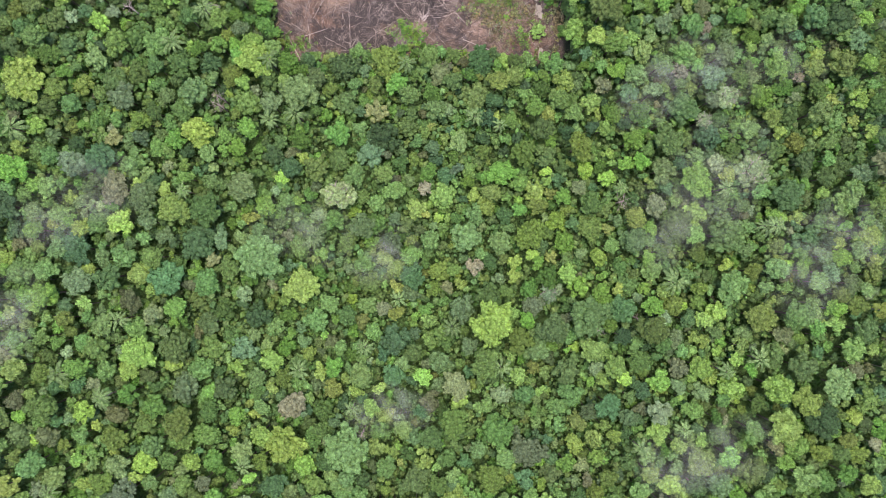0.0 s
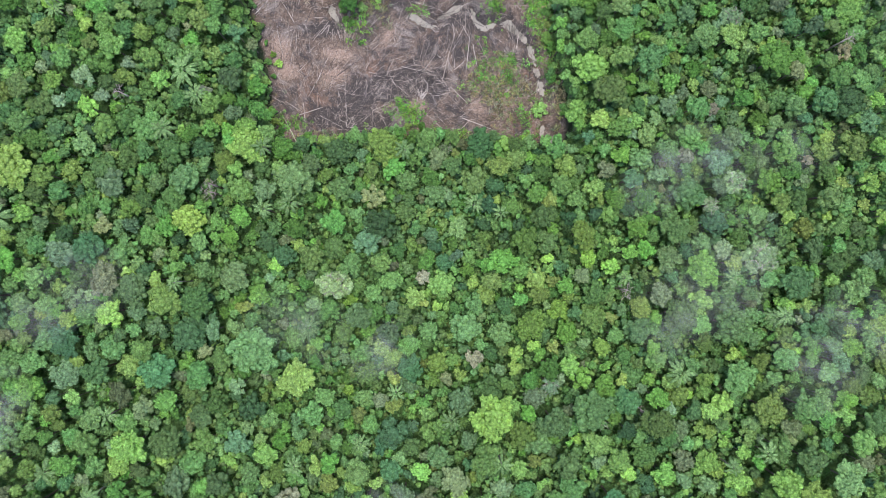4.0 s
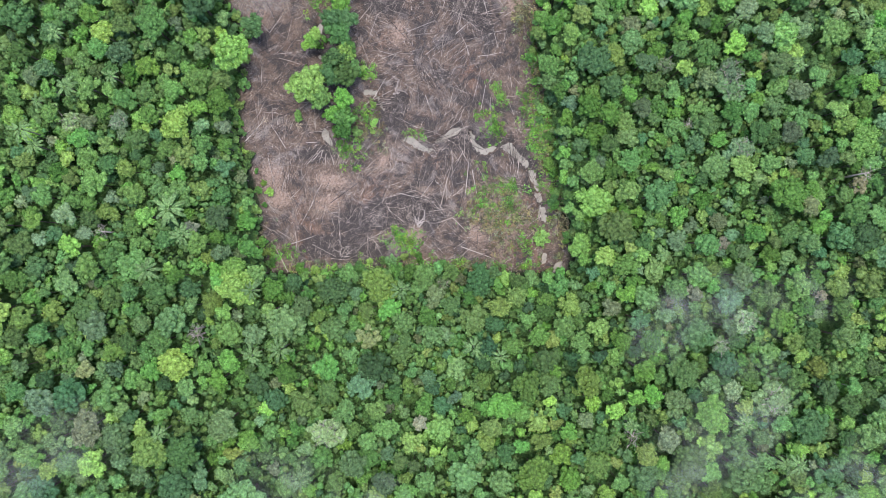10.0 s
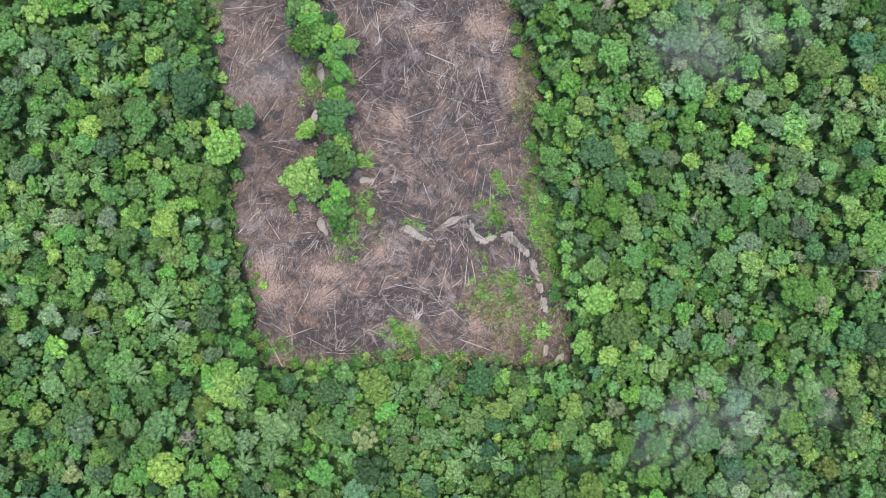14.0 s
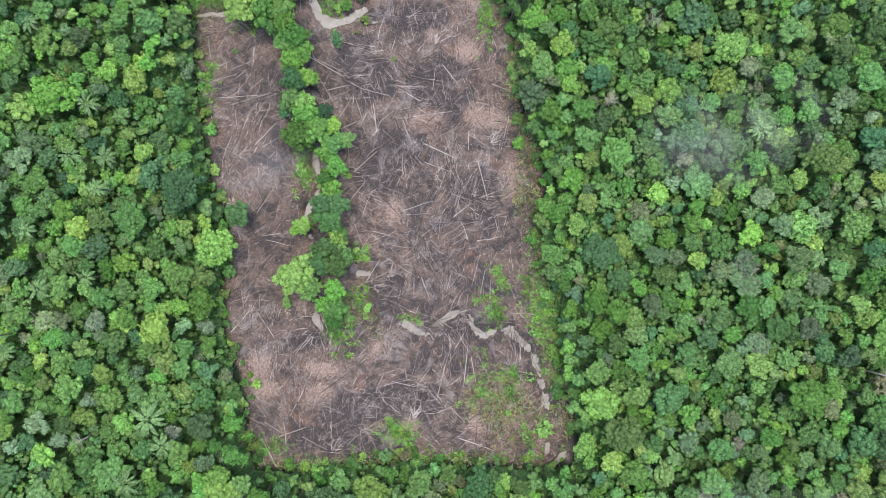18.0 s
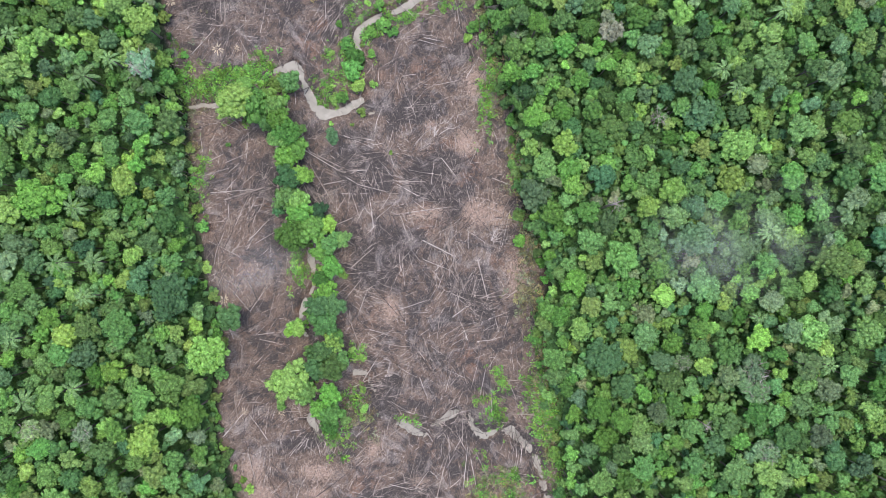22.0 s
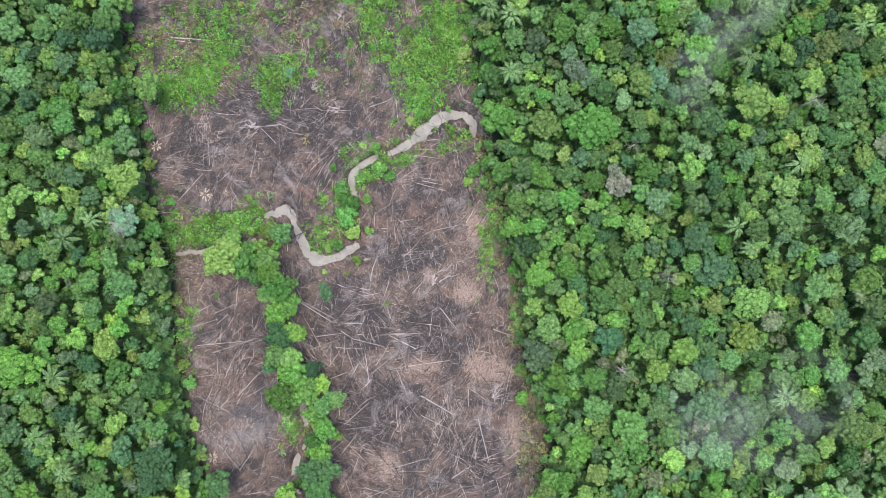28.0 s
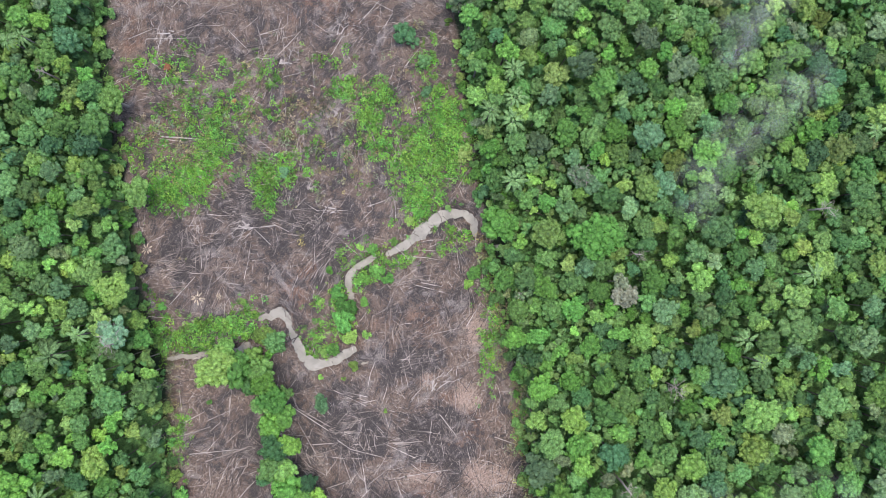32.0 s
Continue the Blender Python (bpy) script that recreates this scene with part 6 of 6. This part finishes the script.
def sticks(name, count, label, bundles=0):
    """Slash: thin stems and twigs strewn over the clearing, or long poles in loose bundles."""
    n = count * 3
    x, y = rng.uniform(-86, 46, n), rng.uniform(64, 315, n)
    if bundles:
        hx, hy = rng.uniform(-86, 46, bundles), rng.uniform(64, 315, bundles)
        burnt = rng.choice(len(CHARRED), bundles)
        for k in range(0, bundles, 2):
            hx[k], hy[k] = CHARRED[burnt[k]][0] + rng.normal(0, 4.5), CHARRED[burnt[k]][1] + rng.normal(0, 4.5)
        own = rng.integers(bundles, size=n)
        way = rng.uniform(0, 180, bundles)[own] + rng.normal(0, 13, n)
        x, y = hx[own] + rng.normal(0, 1.7, n), hy[own] + rng.normal(0, 1.7, n)
    else:
        way = 60 + 70 * waves(0.4 * x, 0.4 * y) + rng.normal(0, 38, n)
    keep = (depth_in(x, y) > 0.8 + 2.5 * bool(bundles)) & ((land(x, y) > WATER_LEVEL - 0.15) | (to_line(x, y, CREEK_SOUTH) < 4))
    x, y, lie = x[keep][:count], y[keep][:count], np.radians(way[keep][:count])
    n = len(x)
    long = rng.uniform(2.5, 8.5, n) if bundles else 0.7 + rng.gamma(1.2, 1.6, n)
    thick = rng.uniform(0.07, 0.16, n) if bundles else 0.05 + 0.016 * long * rng.uniform(0.4, 1.3, n)
    d = np.stack([np.cos(lie), np.sin(lie)], 1) * long[:, None] / 2
    s = np.stack([-np.sin(lie), np.cos(lie)], 1) * thick[:, None] / 2
    lift = thick * 0.4 + rng.uniform(0, 0.22, n)
    c = np.stack([x, y], 1)
    bend = s * rng.normal(0, 2.2, (n, 1))
    rows = []
    for q, k, taper in ((c - d, -1, 1.0), (c + bend, 0, 0.85), (c + d, 1, 0.45)):
        z = np.maximum(land(q[:, 0], q[:, 1]), WATER_LEVEL - 0.05) + lift + k * rng.normal(0, 0.06, n)
        rows += [np.c_[q + s * taper, z - thick * 0.3], np.c_[q, z + thick * 0.5 * taper], np.c_[q - s * taper, z - thick * 0.3]]
    v = np.stack(rows, 1).reshape(-1, 3)
    base = np.arange(n)[:, None] * 9
    quads = np.array([(0, 3, 4, 1), (1, 4, 5, 2), (3, 6, 7, 4), (4, 7, 8, 5)])
    f = (base[:, :, None] + quads[None]).reshape(-1, 4)
    tagged(new(name, mesh_from(name, v, f, [STICK_WOOD])), label, "sticks", kind="stuff")


def twigs(name, count, label):
    """Fine litter: short thin twigs, pale and black."""
    n = count * 2
    x, y = rng.uniform(-86, 46, n), rng.uniform(64, 315, n)
    keep = (depth_in(x, y) > 0.3) & (land(x, y) > WATER_LEVEL)
    x, y = x[keep][:count], y[keep][:count]
    n = len(x)
    lie = np.radians(60 + 70 * waves(0.4 * x, 0.4 * y) + rng.normal(0, 50, n))
    long, thick = rng.uniform(0.4, 1.7, n), rng.uniform(0.022, 0.06, n)
    d = np.stack([np.cos(lie), np.sin(lie)], 1) * long[:, None] / 2
    s = np.stack([-np.sin(lie), np.cos(lie)], 1) * thick[:, None]
    c = np.stack([x, y], 1)
    rows = []
    for q, wide in ((c - d, 1.0), (c + d, 0.5)):
        z = land(q[:, 0], q[:, 1]) + 0.03
        rows += [np.c_[q + s * wide, z], np.c_[q, z + thick * wide], np.c_[q - s * wide, z]]
    v = np.stack(rows, 1).reshape(-1, 3)
    f = (np.arange(n)[:, None, None] * 6 + np.array([(0, 3, 4, 1), (1, 4, 5, 2)])[None]).reshape(-1, 4)
    tagged(new(name, mesh_from(name, v, f, [STICK_WOOD])), label, "twigs", kind="stuff")


twigs("litter", 30000, "fine pale and charred twigs covering the burnt soil")
sticks("slash", 12500, "dry branches and sticks strewn over the burnt field")
sticks("felled_poles", 3000, "loose bundles of thin felled poles, charred and bleached", 330)


def stump_mesh(seed):
    g = np.random.default_rng(seed)
    v, f = pole([(0, 0, -0.15), (0, 0, 0.12), (0.02, 0, 0.6), (0.02, 0.01, 1)], [1.5, 1.12, 0.95, 0.9], 9)
    v = v * (1 + g.normal(0, 0.06, (len(v), 1)))
    return v, f


STUMP_MESH = [mesh_from("stump", *stump_mesh(i), [BARK]) for i in range(3)]
for _ in range(110):
    x, y = rng.uniform(-84, 44), rng.uniform(68, 310)
    if inward(x, y) > 3:
        r = rng.uniform(0.13, 0.32)
        ob = new("tree_stump", STUMP_MESH[int(rng.integers(3))])
        ob.matrix_basis = pose(x, y, height(x, y), 0, 0, rng.uniform(0, 360)) @ Matrix.Diagonal((r, r, rng.uniform(0.5, 1.0), 1))
        tagged(ob, "cut and charred tree stump in the burnt clay", "tree stump", "stumps in the clearing")


FALLEN_LIMB = [mesh_from("branch", *limb(20 + i, 0.023), [BARE_WOOD]) for i in range(4)]


def fallen_branch(x, y, turn, long):
    ob = new("fallen_branch", FALLEN_LIMB[int(rng.integers(4))])
    ob.matrix_basis = pose(x, y, height(x, y) + 0.25, 0, 24, turn) @ Matrix.Diagonal((long, long * 1.1, long * 0.5, 1))
    tagged(ob, "bleached forked branch lying on the burnt ground", "branch", "fallen branches in the clearing")


for x, y, turn, long in FALLEN_BRANCHES:
    for k in range(5):
        fallen_branch(x + rng.uniform(-1, 1), y + rng.uniform(-1, 1), turn + 24 * (k - 2), long * rng.uniform(1.2, 1.8))
for _ in range(130):
    x, y = rng.uniform(-82, 44), rng.uniform(68, 308)
    if inward(x, y) > 3:
        fallen_branch(x, y, rng.uniform(0, 360), rng.uniform(2.2, 5.0))


def dry_palm_head(x, y, r):
    ob = new("fallen_palm_crown")
    ob.matrix_basis = pose(x, y, height(x, y) + 0.15)
    tagged(ob, "withered pale palm crown lying on bare burnt soil", "palm crown", "fallen palm crowns")
    for k in range(9):
        q = child("frond", FROND_MESH, ob, pose(0, 0, 0.1, rng.uniform(-20, 20), rng.uniform(0, 12), 40 * k + rng.uniform(-14, 14)) @ Matrix.Diagonal((r, r * 0.8, r * 0.6, 1)))
        q.color = (0.42, 0.36, 0.28, 1)


for x, y, r in DRY_PALMS:
    dry_palm_head(x, y, r)

WEEDS_A = [(-66.8, 244.7, 7.0, 3.9, 420), (-60.7, 249.3, 7.0, 5.5, 420), (-53.8, 256.4, 4.4, 4.1, 300), (-59.2, 266.5, 8.6, 7.0, 330), (-41.4, 249.5, 3.4, 3.4, 200), (-40.6, 243.7, 1.6, 3.4, 120),
    (-36.8, 251.0, 2.2, 3.9, 100), (-19.8, 272.6, 3.4, 2.2, 150), (-10.9, 271.6, 3.7, 2.5, 200), (-12.7, 264.5, 3.4, 3.7, 200), (-11.2, 259.0, 2.2, 2.5, 90), (7.6, 264.6, 6.2, 7.8, 800),
    (4.5, 253.6, 7.8, 6.2, 700), (-3.4, 255.1, 5.5, 6.2, 330), (0.6, 245.0, 5.5, 3.4, 260), (-74.5, 256.2, 7.0, 6.2, 170), (-46.9, 267.3, 8.6, 9.4, 240), (-67.0, 278.1, 14.0, 4.7, 200),
    (-28.3, 256.6, 10.9, 7.8, 130), (-40.7, 278.3, 3.9, 3.9, 60)]
WEEDS_B = [(2.1, 280.3, 1.9, 3.9, 110), (-22.1, 281.7, 6.2, 3.1, 40), (-55.8, 208.7, 10.9, 2.5, 420), (-61.9, 204.4, 6.2, 1.2, 160), (-46.6, 211.4, 3.9, 3.9, 130), (-28.1, 203.6, 3.9, 3.9, 110),
    (-21.9, 212.9, 4.4, 7.0, 200), (-15.7, 222.3, 3.9, 6.2, 180), (-8.0, 227.0, 6.2, 2.8, 160), (9.2, 233.3, 4.7, 3.9, 80), (-0.2, 237.9, 6.2, 3.1, 140), (20.1, 211.4, 2.2, 9.4, 160),
    (-49.6, 197.4, 4.7, 1.6, 50), (-71.1, 206.7, 3.1, 9.4, 160), (19.0, 90.8, 6.3, 7.2, 150), (27.1, 90.8, 2.5, 4.5, 90), (-6.1, 75.5, 4.5, 3.6, 170), (32.5, 76.5, 3.6, 7.2, 110),
    (38.8, 92.7, 2.5, 10.8, 150), (37.0, 112.5, 4.5, 6.3, 330)]
WEEDS_C = [(33.4, 119.7, 3.6, 3.6, 110), (22.5, 113.3, 1.4, 2.5, 50), (-2.6, 108.7, 1.8, 1.4, 25), (-24.1, 104.0, 2.5, 3.6, 90), (-45.2, 70.9, 4.5, 2.2, 90), (-18.8, 114.8, 2.9, 2.5, 70),
    (6.4, 67.4, 21.5, 1.8, 220), (-27.5, 65.6, 14.3, 1.4, 120), (22.5, 122.3, 2.7, 3.6, 40), (-57.7, 92.2, 1.8, 10.8, 40), (36.8, 110.4, 2.4, 8.4, 200), (20.7, 112.1, 3.4, 3.4, 60),
    (34.3, 132.4, 1.7, 8.4, 120), (29.1, 185.0, 1.7, 10.1, 120), (-63.4, 179.2, 1.7, 8.4, 90), (18.9, 201.9, 2.0, 6.8, 80), (-34.9, 152.4, 2.0, 6.8, 120), (-18.1, 128.9, 2.4, 1.7, 60)]


def weeds(name, patches, tint, label):
    """Regrowth: low leafy plants, single and in patches."""
    spots = []
    for cx, cy, sx, sy, n in patches:
        n = int(0.85 * n)
        m = max(3, n // 3)
        heads = np.stack([cx + sx * 0.62 * rng.normal(size=m), cy + sy * 0.62 * rng.normal(size=m)], 1)
        spots.append(heads[rng.integers(m, size=n)] + rng.normal(0, 1.1, (n, 2)))
    c = np.concatenate(spots)
    c = c[(depth_in(c[:, 0], c[:, 1]) > -2.0) & (land(c[:, 0], c[:, 1]) > WATER_LEVEL + 0.1)]
    per = 20
    n = len(c) * per
    size = np.repeat(rng.gamma(2.0, 0.17, len(c)) + 0.16, per)
    w = rng.uniform(0, 6.283, n)
    r = size * np.sqrt(rng.random(n)) * 1.2
    x, y = np.repeat(c[:, 0], per) + r * np.cos(w), np.repeat(c[:, 1], per) + r * np.sin(w)
    z = land(x, y) + size * rng.uniform(0.15, 1.3, n)
    leaf = np.minimum(size * rng.uniform(0.22, 0.44, n), 0.33)
    turn = w + rng.normal(0, 0.7, n)
    d = np.stack([np.cos(turn), np.sin(turn), rng.uniform(-0.5, 0.3, n)], 1) * leaf[:, None]
    s = np.stack([-np.sin(turn), np.cos(turn), rng.normal(0, 0.2, n)], 1) * (leaf * 0.55)[:, None]
    p = np.stack([x, y, z], 1)
    v = np.stack([p - d * 0.7, p - s, p + d, p + s], 1).reshape(-1, 3)
    soft = np.stack([0.35 * np.cos(w), 0.35 * np.sin(w), np.ones(n)], 1) / 1.06
    me = mesh_from(name, v, np.arange(len(v)).reshape(-1, 4), [LEAF_MASS], normals=np.repeat(soft, 4, 0))
    tints = np.array([tint]) * rng.uniform(0.4, 1.5, (len(c), 1)) * rng.uniform([0.75, 0.92, 0.7], [1.3, 1.08, 1.3], (len(c), 3))
    a = me.attributes.new("tint", "FLOAT_COLOR", "POINT")
    a.data.foreach_set("color", np.c_[np.repeat(tints, per * 4, 0), np.ones(n * 4)].astype(np.float32).ravel())
    tagged(new(name, me), label, "plants", kind="stuff")


weeds("regrowth", WEEDS_A + WEEDS_B + WEEDS_C, (0.125, 0.295, 0.05), "bright green weeds and seedlings regrowing on burnt ground")
DRY_BRUSH = [(35.5, 128, 2.2, 13, 500), (38, 106, 1.8, 7, 220), (31.5, 160, 2.4, 10, 380), (30, 146, 3, 5, 160), (28, 184, 1.8, 10, 300), (23, 206, 1.8, 9, 260), (19, 228, 1.6, 8, 160), (43, 82, 1.6, 9, 200), (-25, 66.5, 16, 1.2, 200),
             (14, 67.5, 18, 1.2, 240), (24, 83, 8, 8, 700), (-18, 111, 4, 5, 120), (-30, 262, 26, 16, 600), (-62, 262, 12, 12, 350), (-52, 78, 2, 8, 80), (-66, 190, 1.5, 14, 160)]
weeds("dry_brush", DRY_BRUSH, (0.185, 0.19, 0.105), "dry yellowish brush and grass at the clearing's rim")

# ---- thin smoke that drifts over the canopy ----
def smoke_sheet():
    k = 14
    g = np.linspace(-1, 1, k)
    gx, gy = np.meshgrid(g, g)
    v = np.stack([gx.ravel(), gy.ravel(), (0.12 * np.cos(2.2 * gx) * np.cos(1.8 * gy) + 0.05 * np.sin(5 * gx + 3 * gy)).ravel()], 1)
    i = (np.arange(k - 1)[:, None] * k + np.arange(k - 1)[None]).ravel()
    return v, np.stack([i, i + 1, i + 1 + k, i + k], 1)


SHEET = mesh_from("puff", *smoke_sheet(), [SMOKE], smooth=True)
SMOKE_AT = [(78, 55, 20, 13, 15, 0.8), (82, 20, 22, 18, 60, 0.7), (-11, -46, 11, 9, 10, 1.0), (-14, 0, 9, 9, 40, 0.9), (-124, -17, 12, 10, 80, 1.0), (-104, 18, 18, 13, 20, 0.6), (120, -5, 15, 20, 70, 0.6), (138, 8, 16, 12, 0, 0.8),
            (84, -60, 18, 14, 30, 0.7), (-38, 8, 13, 12, 0, 0.5), (83, 159, 22, 15, 10, 0.8), (80, 286, 11, 9, 80, 1.2), (87, 266, 12, 10, 70, 1.0), (72, 250, 12, 10, 75, 0.9), (-46, 153, 13, 9, 25, 0.8), (105, 60, 14, 12, 0, 0.4)]
for x, y, sx, sy, turn, dense in SMOKE_AT:
    ob = new("smoke_wisp")
    low = inward(x, y) > 0
    ob.matrix_basis = pose(x, y, height(x, y) + (3 if low else 20), 0, 0, turn)
    tagged(ob, "thin pale wisp of smoke drifting over the " + ("burnt field" if low else "canopy"), "smoke", "smoke wisps")
    for k in range(3):
        q = child("puff", SHEET, ob, pose((k - 1) * 0.55 * sx, rng.uniform(-0.3, 0.3) * sy, 2.0 * k, 0, 0, rng.uniform(-25, 25)) @ Matrix.Diagonal((sx * rng.uniform(0.7, 0.95), sy * rng.uniform(0.75, 1.1), 5, 1)))
        q.color = (1, 1, 1, dense)
